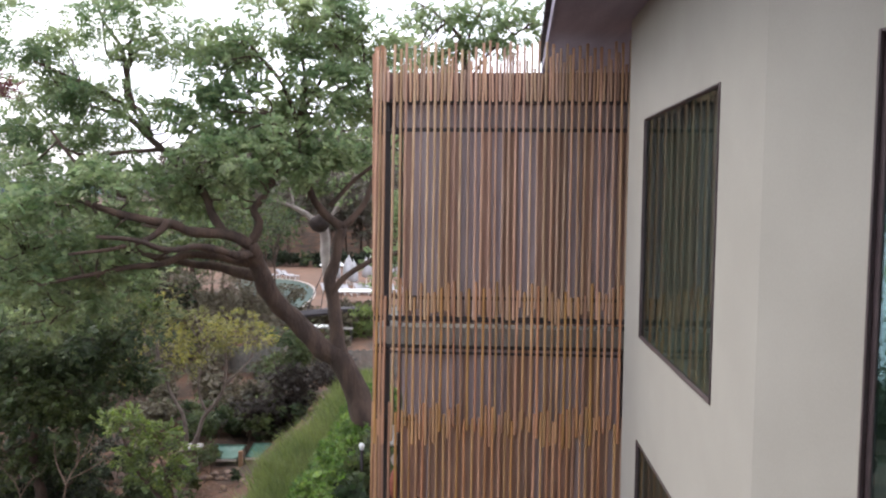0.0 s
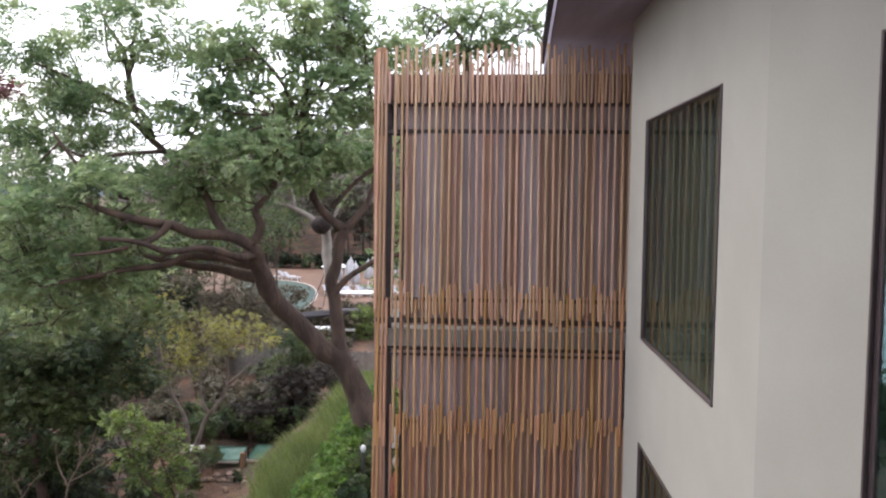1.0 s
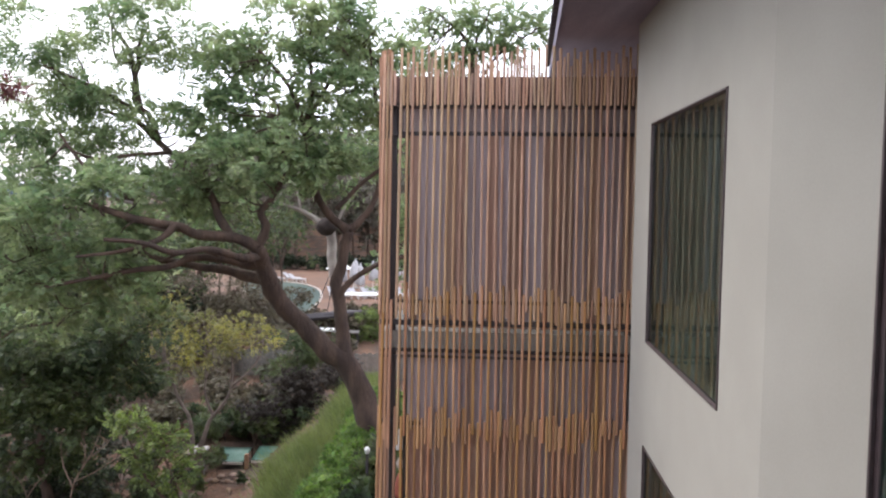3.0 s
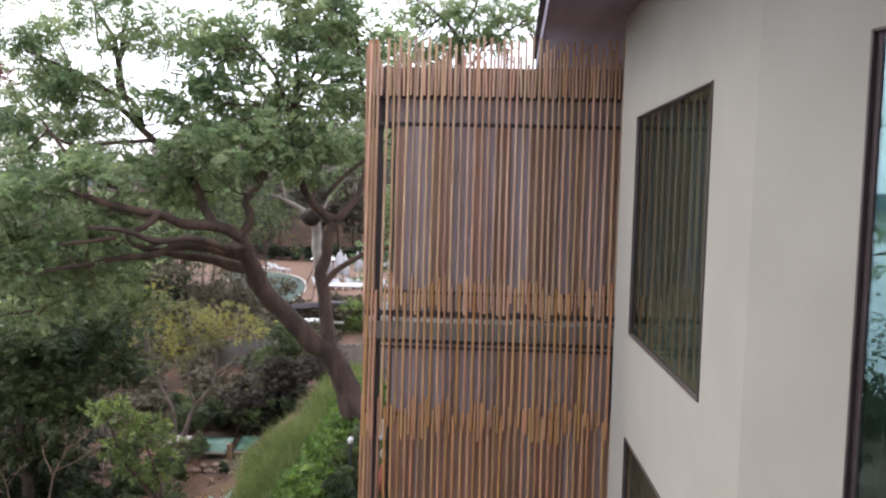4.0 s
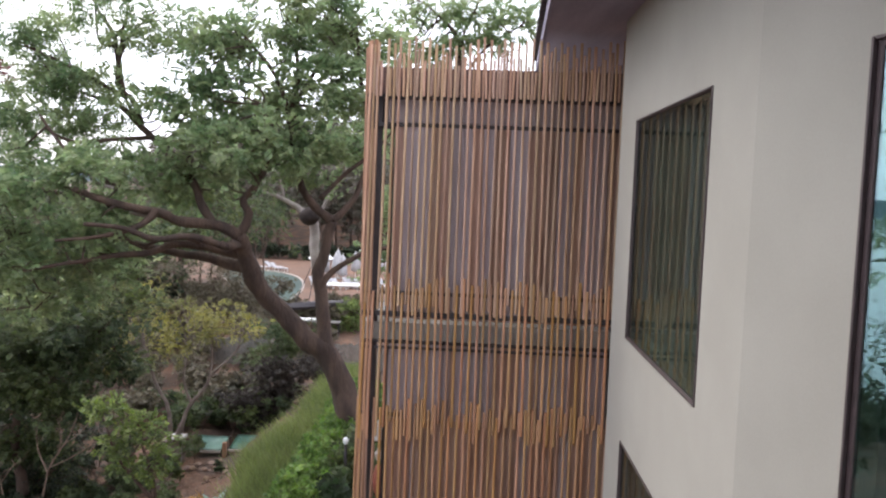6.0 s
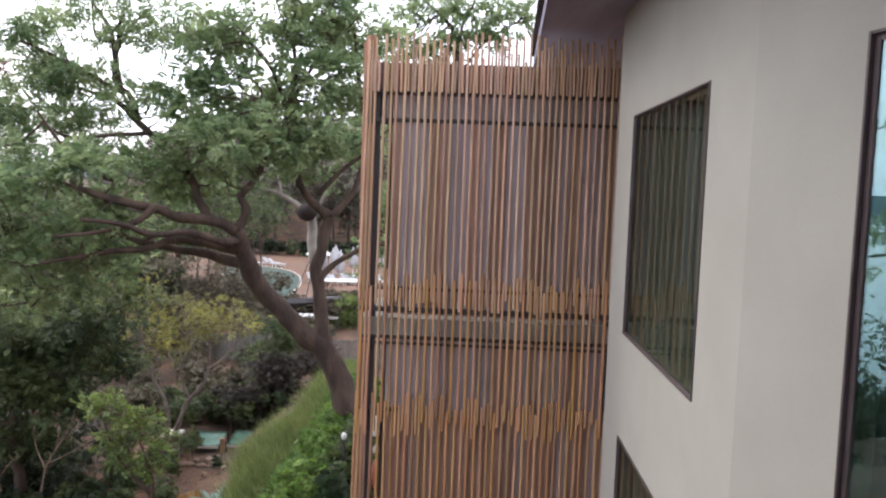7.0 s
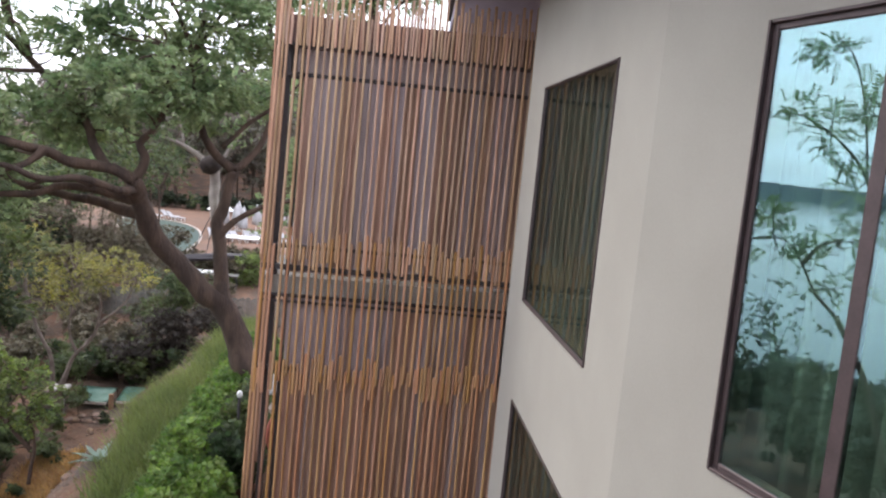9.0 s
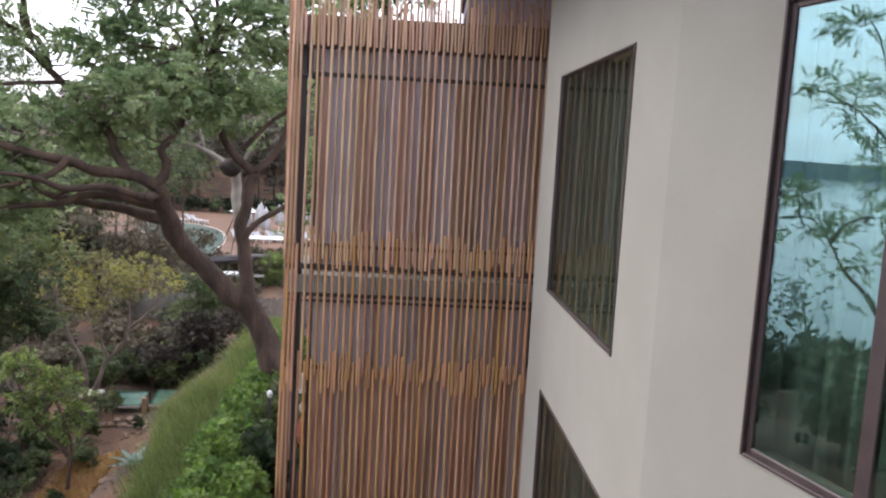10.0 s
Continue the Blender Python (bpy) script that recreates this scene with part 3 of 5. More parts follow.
tower_part("lintel_rail", block((0.02, 0.05, 2.60), (3.46, 0.10, 2.65), TF), STEEL, "", lintel)
# two dark strips stand in for the shadow gaps where slat ends lap
tower_part("mid_shadow_strip", block((0.02, 0.025, 0.33), (3.46, 0.060, 0.38), TF), STEEL)
tower_part("foot_shadow_strip", block((0.02, 0.025, 0.03), (3.46, 0.060, 0.10), TF), STEEL)
tower_part("low_rail", block((0.02, 0.05, -1.37), (0.62, 0.10, -1.31), TF), STEEL)
tower_part("roof_deck", block((0.34, 0.30, 2.66), (3.46, 2.0, 2.98), TF), CONCRETE)
for u, w in ((0.14, 0.08), (0.335, 0.05), (3.43, 0.07)):
    tower_part("post", block((u, 0.11, -3.6), (u + w, 0.11 + w, 3.0), TF, 0.004), STEEL)
# dark filler stands in for the shaded slot between tower and house wall
tower_part("slot_filler", block((3.40, 0.10, -3.6), (3.56, 0.60, 3.40), TF), STEEL)
tower_part("back_wall", block((0.75, 1.9, -3.6), (3.46, 2.0, 3.0), TF), CONCRETE)

rng = random.Random(11)
for z0, z1, share in ((0.0, 2.60, 0.55), (-1.40, -0.35, 0.5), (-3.6, -1.404, 0.12)):
    u = 0.40
    while u < 3.38:
        w = min(rng.uniform(0.06, 0.20), 3.42 - u)
        grey = rng.random() < share
        tower_part("board", block((u, 0.062 + rng.uniform(0, 0.012), z0), (u + w - 0.003, 0.095, z1), TF, 0.003), BOARD if grey else BOARD_BROWN)
        u += w

def slat(u, depth, z0, z1, width, thick, mat, lean=0.0, side=False):
    """One sawn, slightly bowed pole of the cladding, standing on the tower's face or on its flank."""
    bm = bmesh.new()
    rows, rings = 4, []
    ph = rng.random() * 6.28
    for k in range(rows):
        f = k / (rows - 1)
        z = z0 + (z1 - z0) * f
        c = u + lean * (z - 0.5) + 0.006 * math.sin(ph + 3.1 * f)
        dd = depth + 0.004 * math.cos(ph + 2.3 * f)
        pts = ((-0.5, -0.28), (-0.28, -0.5), (0.28, -0.5), (0.5, -0.28), (0.5, 0.5), (-0.5, 0.5))
        if side:
            ring = [bm.verts.new(TF @ Vector((dd + b * thick, c + a * width, z))) for a, b in pts]
        else:
            ring = [bm.verts.new(TF @ Vector((c + a * width, dd + b * thick, z))) for a, b in pts]
        rings.append(ring)
    for a, b in zip(rings, rings[1:]):
        for k in range(6):
            bm.faces.new((a[k], a[(k + 1) % 6], b[(k + 1) % 6], b[k]))
    bm.faces.new(rings[0][::-1])
    bm.faces.new(rings[-1])
    bmesh.ops.recalc_face_normals(bm, faces=bm.faces)
    bm.transform(TOWER_INV)
    part("slat", bm, mat, tower)


stations = [0.03, 0.08, 0.13, 0.25, 0.345]
u = 0.43
while u < 3.42:
    stations.append(u)
    u += 0.0915 * rng.uniform(0.88, 1.12)


def tier(shift, depth, low, high, width=0.034, mat=WOOD):
    """A row of slats with ragged ends, one to a station, from low to high spans of height."""
    for u in stations:
        v = u + shift + rng.uniform(-0.006, 0.006)
        if v > 3.44:
            continue
        lean = 0.014 * max(0.0, 1 - v / 1.6)
        slat(v, depth, rng.uniform(*low), rng.uniform(*high), width * rng.uniform(0.9, 1.1), 0.038, mat, lean)


# the two upper tiers take the paler slat colour that carries the haze
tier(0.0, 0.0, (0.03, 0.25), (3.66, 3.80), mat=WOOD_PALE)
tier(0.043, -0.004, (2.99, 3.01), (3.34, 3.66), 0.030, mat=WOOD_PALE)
tier(0.040, -0.002, (-1.70, -1.40), (0.34, 0.62))
tier(0.002, 0.002, (-3.58, -3.55), (-1.34, -1.09))
for k in range(4):
    slat(0.035 + 0.036 * k, 0.012, 3.38, rng.uniform(3.66, 3.74), 0.034, 0.02, WOOD)
# flank slats get the darker timber to offset the sun falling on them
for k in range(9):
    slat(0.06 + 0.21 * k, 0.0, rng.uniform(0.06, 0.3), rng.uniform(3.45, 3.78), 0.05, 0.03, WOOD_DEEP, 0, True)
    slat(0.15 + 0.21 * k, 0.0, -3.58, rng.uniform(0.3, 0.5), 0.05, 0.03, WOOD_DEEP, 0, True)

# ---- how the trees branch (metres): limbs with their radii, and pads of foliage ----
BIG_LIMBS = [
    (0.29, 0.13, (-1.39, 16.0, -4.1), (-1.55, 16.0, -3.27), (-1.77, 16.0, -2.45), (-2.18, 16.0, -1.64), (-2.7, 16.0, -1.18), (-3.28, 15.8, -0.53), (-3.58, 15.5, 0.01), (-3.69, 15.2, 0.59), (-3.74, 15.0, 0.84)),
    (0.12, 0.05, (-3.74, 15.0, 0.82), (-4.11, 14.8, 0.98), (-4.64, 14.5, 1.05), (-4.97, 14.0, 1.25), (-5.55, 13.6, 1.37), (-6.08, 13.4, 1.56)),
    (0.1, 0.03, (-3.74, 15.3, 0.41), (-4.28, 15.0, 0.55), (-4.86, 14.8, 0.61), (-5.22, 14.5, 0.46), (-5.89, 14.0, 0.38), (-6.79, 13.6, 0.2)),
    (0.11, 0.04, (-3.68, 15.5, 0.1), (-4.24, 15.6, 0.21), (-4.94, 15.7, 0.32), (-5.71, 15.8, 0.47), (-6.64, 16.0, 0.62), (-7.78, 16.0, 0.83)),
    (0.085, 0.03, (-3.71, 15.1, 0.65), (-3.85, 14.6, 0.61), (-4.26, 14.1, 0.79), (-4.77, 13.7, 0.77), (-5.19, 13.3, 0.96), (-5.72, 13.0, 1.02)),
    (0.07, 0.02, (-4.87, 14.0, 1.25), (-5.1, 13.8, 0.98), (-5.62, 13.4, 0.8), (-6.24, 13.1, 0.73)),
    (0.09, 0.03, (-3.71, 15.0, 0.82), (-3.55, 15.0, 1.19), (-3.63, 15.0, 1.48), (-3.4, 15.0, 1.73), (-3.2, 15.0, 2.31), (-3.3, 15.0, 3.25)),
    (0.09, 0.03, (-4.11, 14.8, 0.98), (-4.4, 15.0, 1.35), (-4.82, 15.4, 1.93), (-5.43, 15.6, 2.47), (-5.93, 15.8, 2.89), (-6.3, 16.0, 3.39)),
    (0.06, 0.02, (-6.3, 16.0, 3.39), (-6.43, 16.0, 4.11), (-6.59, 16.2, 4.64), (-7.01, 16.4, 5.18), (-7.17, 16.4, 5.63)),
    (0.05, 0.02, (-6.3, 16.0, 3.39), (-6.74, 15.6, 3.67), (-7.29, 15.4, 3.96), (-7.83, 15.2, 4.19)),
    (0.035, 0.015, (-6.43, 16.0, 4.11), (-6.11, 16.0, 4.66), (-5.65, 16.0, 5.11)),
    (0.045, 0.015, (-5.54, 15.6, 2.59), (-6.15, 15.2, 2.5), (-6.81, 15.0, 2.44), (-7.24, 14.8, 2.63)),
    (0.05, 0.02, (-5.61, 14.0, 1.61), (-6.15, 14.0, 1.97), (-6.54, 14.0, 2.29), (-6.93, 14.0, 2.83)),
]
BIG_LIMBS_HIGH = [
    (0.085, 0.065, (-4.59, 15.4, 1.53), (-4.92, 15.5, 1.93), (-5.26, 15.7, 2.29), (-5.55, 15.8, 2.52)),
    (0.065, 0.03, (-5.55, 15.8, 2.52), (-5.87, 15.8, 2.82), (-6.26, 15.9, 3.15), (-6.55, 15.9, 3.32), (-6.85, 16.0, 3.36), (-7.15, 16.0, 3.46)),
    (0.06, 0.028, (-5.86, 15.8, 2.84), (-5.99, 15.8, 3.18), (-6.13, 15.9, 3.36), (-6.36, 15.9, 3.54), (-6.40, 15.9, 3.87), (-6.33, 15.9, 4.23), (-6.31, 16.0, 4.68), (-6.22, 16.0, 4.94)),
    (0.03, 0.015, (-6.35, 16.0, 4.33), (-6.56, 16.0, 4.38), (-6.79, 16.0, 4.46), (-6.84, 16.0, 4.86), (-6.87, 16.0, 5.23), (-6.73, 16.0, 5.43)),
    (0.025, 0.012, (-6.54, 16.0, 4.39), (-6.42, 16.0, 4.61), (-6.31, 16.0, 4.73), (-5.97, 16.0, 4.82), (-5.54, 16.0, 4.93)),
    (0.022, 0.01, (-6.33, 16.0, 4.46), (-6.05, 16.0, 4.62), (-5.71, 16.0, 4.73)),
    (0.03, 0.012, (-5.79, 15.6, 2.55), (-6.19, 15.6, 2.55), (-6.65, 15.6, 2.47), (-7.10, 15.6, 2.43), (-7.43, 15.6, 2.57), (-7.67, 15.6, 2.71)),
    (0.035, 0.015, (-6.96, 15.6, 3.81), (-7.37, 15.5, 3.71), (-7.63, 15.5, 3.91), (-7.81, 15.4, 4.26)),
    (0.02, 0.01, (-7.15, 15.6, 3.91), (-7.28, 15.6, 4.24), (-7.36, 15.6, 4.42)),
    (0.045, 0.03, (-6.82, 15.2, 1.40), (-7.17, 15.1, 1.47), (-7.49, 15.1, 1.51), (-7.80, 15.0, 1.63)),
    (0.05, 0.02, (-4.29, 14.6, 0.67), (-4.61, 14.6, 0.76), (-4.88, 14.5, 0.73), (-5.13, 14.4, 0.65), (-5.32, 14.4, 0.55)),
    (0.03, 0.012, (-6.90, 14.0, 0.23), (-7.09, 13.9, 0.14), (-7.37, 13.9, 0.12), (-7.87, 13.9, 0.20), (-8.39, 13.8, 0.16)),
    (0.02, 0.01, (-7.06, 14.0, 0.81), (-7.37, 13.9, 0.69), (-7.64, 13.9, 0.58), (-7.88, 13.8, 0.46)),
    (0.022, 0.01, (-7.05, 15.0, -0.44), (-7.44, 14.9, -0.63), (-7.85, 14.9, -0.74), (-8.29, 14.8, -0.81)),
]
DEAD_LIMBS = [
    (0.02, 0.03, (-6.20, 13.6, 2.13), (-6.00, 13.7, 1.89), (-5.82, 13.7, 1.70), (-5.56, 13.8, 1.61)),
    (0.03, 0.045, (-5.55, 13.6, 1.38), (-5.44, 13.8, 1.31), (-5.35, 14.0, 1.20), (-5.05, 14.2, 1.12)),
]
BIG_LIMBS_RIGHT = [
    (0.17, 0.1, (-1.93, 16.0, -2.11), (-2.15, 16.0, -1.53), (-2.23, 16.1, -1.02), (-2.33, 16.2, -0.52), (-2.39, 16.3, 0.05), (-2.25, 16.3, 0.75), (-2.17, 16.3, 1.08)),
    (0.1, 0.03, (-2.17, 16.3, 1.08), (-2.51, 16.3, 1.35), (-2.76, 16.2, 1.67), (-2.85, 16.1, 2.07), (-3.03, 16.0, 2.91), (-2.85, 16.0, 3.91), (-2.96, 16.0, 4.79)),
    (0.08, 0.03, (-2.17, 16.3, 1.08), (-1.95, 16.4, 1.27), (-1.67, 16.5, 1.68), (-1.45, 16.6, 2.62), (-1.71, 16.8, 4.03), (-1.83, 16.8, 4.95)),
    (0.08, 0.04, (-2.35, 16.2, -0.31), (-2.21, 16.2, -0.11), (-1.96, 16.2, 0.15), (-1.52, 16.2, 0.4), (-0.84, 16.4, 0.64)),
    (0.06, 0.02, (-2.4, 16.3, 1.5), (-2.01, 16.4, 1.97), (-1.49, 16.4, 2.38), (-0.86, 16.5, 3.08)),
    (0.05, 0.015, (-2.97, 16.0, 3.02), (-3.24, 15.7, 3.87), (-3.73, 15.5, 4.48), (-4.06, 15.5, 4.9)),
    (0.05, 0.015, (-2.91, 16.0, 3.35), (-2.45, 16.3, 4.29), (-2.24, 16.4, 4.99)),
]
BIG_CROWN = [
    (-5.05, 15.5, 3.5, 0.61, 0.5), (-4.15, 15.0, 3.24, 0.76, 0.59), (-3.41, 15.5, 3.51, 0.84, 0.61), (-2.63, 16.0, 3.8, 0.86, 0.63),
    (-1.79, 16.5, 3.99, 0.59, 0.65), (-2.25, 16.5, 3.07, 0.83, 0.59), (-2.88, 15.0, 2.73, 0.86, 0.54), (-3.76, 14.7, 2.34, 0.85, 0.53),
    (-4.59, 14.7, 2.13, 0.63, 0.42), (-2.0, 16.8, 2.21, 0.54, 0.42), (-2.72, 16.5, 2.25, 0.59, 0.36), (-3.18, 15.4, 2.11, 0.67, 0.33),
    (-4.14, 16.6, 3.0, 0.72, 0.6),
]
BIG_CROWN_TOP = [
    (-4.06, 15.5, 4.79, 0.5, 0.45), (-3.41, 16.0, 5.12, 0.69, 0.46), (-2.68, 16.3, 5.19, 0.7, 0.47), (-1.92, 16.6, 4.91, 0.66, 0.54),
    (-1.26, 17.0, 5.0, 0.43, 0.31), (-3.53, 16.0, 4.35, 0.69, 0.4), (-2.68, 16.3, 4.57, 0.7, 0.47), (-4.25, 15.4, 4.03, 0.55, 0.39),
    (-2.06, 16.8, 5.53, 0.48, 0.3),
]
BIG_CROWN_LEFT = [
    (-5.52, 15.2, 1.81, 0.77, 0.39), (-5.64, 13.5, 1.8, 0.58, 0.34), (-6.66, 14.0, 1.85, 0.71, 0.35), (-7.45, 14.0, 1.84, 0.6, 0.4),
    (-6.62, 16.4, 1.23, 0.71, 0.33), (-6.37, 14.0, 1.15, 0.81, 0.4), (-7.55, 14.5, 1.02, 0.73, 0.42), (-6.42, 16.6, 0.4, 0.6, 0.26),
    (-6.41, 14.5, 0.51, 0.84, 0.42), (-7.09, 14.0, 0.35, 0.81, 0.4), (-7.75, 14.0, 0.44, 0.5, 0.4), (-6.77, 15.0, -0.18, 0.76, 0.32),
    (-7.85, 15.0, -0.41, 0.86, 0.43), (-5.46, 16.6, 1.47, 0.6, 0.26), (-4.74, 16.6, 1.77, 0.6, 0.3), (-7.48, 13.5, 1.36, 0.49, 0.39),
    (-6.68, 16.6, -0.26, 0.54, 0.24),
]
BIG_CROWN_HIGH = [
    (-7.07, 15.6, 3.63, 0.62, 0.16), (-7.74, 15.6, 3.39, 0.54, 0.15), (-6.55, 15.8, 3.69, 0.25, 0.15), (-8.08, 15.6, 3.00, 0.54, 0.17),
    (-7.15, 15.5, 2.86, 0.42, 0.11), (-8.15, 15.4, 2.48, 0.58, 0.17), (-8.70, 15.6, 2.78, 0.25, 0.16), (-6.44, 15.5, 2.58, 0.42, 0.10),
    (-6.71, 15.0, 2.11, 0.54, 0.13), (-7.84, 15.0, 1.97, 0.65, 0.16), (-5.91, 15.4, 2.13, 0.47, 0.17), (-7.64, 15.8, 4.62, 0.46, 0.16),
    (-8.26, 15.6, 4.68, 0.56, 0.43), (-7.6, 15.6, 4.42, 0.43, 0.39), (-8.45, 15.6, 3.82, 0.51, 0.28), (-6.71, 15.6, 5.17, 0.56, 0.31),
    (-5.83, 15.6, 5.18, 0.67, 0.31), (-5.29, 15.6, 4.75, 0.31, 0.28), (-6.01, 15.6, 4.48, 0.45, 0.2), (-7.07, 15.6, 3.55, 0.62, 0.18),
    (-8.08, 15.6, 3.22, 0.67, 0.25), (-7.51, 15.6, 3.82, 0.34, 0.18), (-7.42, 15.6, 2.84, 0.67, 0.2), (-8.31, 15.6, 2.73, 0.56, 0.22),
    (-8.57, 15.6, 5.22, 0.45, 0.22), (-5.08, 15.6, 4.33, 0.25, 0.34), (-6.2, 15.6, 3.13, 0.34, 0.16),
]
PALE_LIMBS = [
    (0.15, 0.13, (-2.82, 21.0, -2.88), (-2.96, 21.0, -2.12), (-3.12, 21.0, -0.9), (-3.27, 21.0, 0.15), (-3.33, 21.0, 0.83)),
    (0.1, 0.03, (-3.33, 21.0, 0.83), (-3.69, 21.0, 1.12), (-4.07, 20.8, 1.38), (-4.59, 20.5, 1.58)),
    (0.04, 0.02, (-4.07, 20.8, 1.38), (-4.11, 20.8, 1.72), (-4.29, 20.8, 2.23)),
    (0.06, 0.02, (-3.33, 21.0, 0.75), (-2.94, 21.2, 1.5), (-2.36, 21.4, 2.41)),
]
RED_SPRAY = [
    (-7.17, 13.0, 3.27, 0.13, 0.15),
]
PALE_CROWN = [
    (-4.4, 21.0, 2.53, 0.76, 0.38), (-2.91, 21.0, 2.69, 0.91, 0.45), (-2.22, 21.5, 3.32, 0.77, 0.62),
]
REAR_LIMBS = [
    (0.2, 0.12, (1.06, 22.0, -2.9), (0.86, 22.0, 0.9), (0.59, 22.0, 4.0), (0.37, 22.0, 5.37)),
    (0.08, 0.02, (0.37, 22.0, 5.37), (0.26, 22.0, 5.98), (-0.13, 22.0, 6.43), (-0.75, 22.0, 6.88)),
    (0.05, 0.02, (0.37, 22.0, 5.37), (0.52, 22.0, 6.13), (0.79, 22.0, 6.73)),
    (0.05, 0.02, (0.47, 22.0, 4.76), (1.11, 22.0, 5.68), (2.02, 22.0, 6.29)),
]
REAR_CROWN = [
    (-1.21, 22.0, 6.65, 0.55, 0.32), (-0.29, 22.0, 6.76, 0.71, 0.32), (0.79, 22.0, 6.81, 0.79, 0.32), (1.64, 22.0, 6.14, 0.71, 0.44),
    (2.32, 22.0, 6.52, 0.4, 0.44), (0.49, 22.0, 6.05, 0.44, 0.25), (-1.13, 22.0, 5.66, 0.63, 0.29), (-0.12, 22.0, 5.59, 0.55, 0.22),
    (-0.74, 22.0, 5.24, 0.95, 0.22), (0.96, 22.0, 5.53, 0.63, 0.32), (1.55, 22.0, 6.74, 0.63, 0.25), (-1.42, 20.0, 2.38, 0.37, 0.86),
    (-1.34, 20.0, 0.68, 0.37, 0.86), (-1.58, 21.0, 3.58, 0.36, 0.76), (-1.55, 21.0, 4.61, 0.36, 0.6), (-1.41, 20.0, -0.47, 0.29, 0.72),
]
DARK_LIMBS = [
    (0.16, 0.06, (-11.56, 22.0, -7.3), (-11.76, 22.0, -5.65), (-11.56, 22.0, -4.34), (-10.89, 22.0, -3.03)),
    (0.07, 0.02, (-11.57, 22.0, -4.67), (-12.18, 22.0, -3.37), (-12.18, 21.5, -2.31)),
    (0.07, 0.02, (-11.56, 22.0, -4.34), (-10.39, 22.3, -3.26), (-9.53, 22.6, -2.49)),
]
DARK_CROWN = [
    (-11.67, 22.0, -2.4, 1.35, 0.79), (-10.23, 22.0, -2.38, 1.27, 0.71), (-12.03, 22.0, -3.7, 1.35, 0.87), (-10.5, 22.0, -3.84, 1.35, 0.79),
    (-9.46, 22.6, -3.31, 0.98, 0.81), (-11.74, 22.0, -4.91, 1.35, 0.79), (-10.12, 22.0, -4.65, 0.95, 0.55), (-12.5, 22.0, -5.91, 0.95, 0.71),
    (-9.07, 22.5, -2.05, 0.97, 0.65), (-11.28, 22.0, -5.97, 0.63, 0.48),
]
YELLOW_LIMBS = [
    (0.1, 0.04, (-9.35, 27.0, -8.91), (-9.17, 27.0, -7.29), (-9.21, 27.0, -6.08), (-9.69, 27.0, -5.09), (-10.06, 27.0, -3.7)),
    (0.09, 0.03, (-8.93, 27.0, -7.28), (-8.52, 27.0, -6.07), (-7.82, 27.0, -5.07), (-7.7, 27.0, -3.48)),
    (0.05, 0.02, (-8.42, 27.0, -5.87), (-8.67, 27.0, -5.08), (-8.49, 27.0, -3.69)),
    (0.05, 0.02, (-7.85, 27.3, -4.94), (-7.08, 27.6, -4.19), (-6.78, 27.6, -3.38)),
]
YELLOW_CROWN = [
    (-7.31, 27.0, -2.84, 0.93, 0.31), (-8.38, 27.0, -3.09, 1.07, 0.35), (-9.61, 27.4, -3.38, 0.89, 0.36), (-6.62, 26.6, -3.20, 0.54, 0.19),
    (-9.07, 27.6, -2.70, 0.80, 0.24), (-10.58, 27.6, -3.22, 0.89, 0.40), (-11.54, 28.0, -2.79, 0.81, 0.40), (-9.97, 27.0, -4.10, 0.97, 0.31),
    (-10.86, 27.0, -4.51, 0.78, 0.35), (-9.01, 26.8, -3.85, 0.58, 0.23), (-7.55, 26.8, -3.48, 0.58, 0.17), (-10.29, 28.2, -2.30, 1.02, 0.33),
]
BRIGHT_CROWN = [
    (-7.87, 19.0, -3.75, 0.36, 0.16), (-7.53, 19.0, -4.06, 0.47, 0.16), (-6.98, 19.0, -4.19, 0.36, 0.14), (-7.22, 19.0, -4.45, 0.49, 0.14),
    (-7.68, 19.0, -4.59, 0.27, 0.14), (-6.78, 19.0, -4.58, 0.36, 0.14), (-7.13, 19.0, -4.90, 0.57, 0.16), (-6.51, 19.0, -4.97, 0.44, 0.12),
    (-7.42, 19.0, -5.30, 0.30, 0.12), (-6.79, 19.0, -5.32, 0.30, 0.11), (-8.29, 19.0, -3.69, 0.12, 0.16),
]
BRIGHT_LIMBS = [
    (0.05, 0.02, (-6.81, 19.0, -6.86), (-6.73, 19.0, -5.71), (-7.06, 19.0, -4.59)),
    (0.05, 0.02, (-6.8, 19.0, -6.0), (-7.62, 19.0, -5.02), (-7.95, 19.0, -4.17)),
]
BUSH_DARK = [
    (-7.09, 31.0, -6.41, 1.12, 1.0), (-6.03, 31.4, -6.15, 0.86, 0.86), (-4.78, 31.4, -5.49, 0.63, 0.5), (-6.55, 30.6, -7.2, 1.1, 0.55),
]
BUSH_GREEN = [
    (-7.12, 35.0, -5.22, 0.66, 0.86), (-6.33, 35.3, -4.81, 0.51, 0.71), (-7.51, 35.0, -6.05, 0.63, 0.63),
]
BUSH_POOL = [
    (-5.75, 52.0, -6.38, 0.82, 0.67), (-6.5, 52.0, -7.34, 0.67, 0.37), (-5.37, 52.0, -7.51, 0.52, 0.52),
]
BUSH_SHADE = [
    (-12.67, 23.0, -6.86, 0.99, 0.5), (-11.32, 23.0, -7.01, 0.99, 0.46), (-13.04, 23.0, -7.73, 0.99, 0.5), (-11.34, 23.0, -7.79, 1.32, 0.41),
    (-12.32, 24.0, -6.33, 0.69, 0.43), (-10.45, 23.0, -6.22, 0.83, 0.41), (-12.84, 24.0, -5.8, 0.69, 0.43),
]
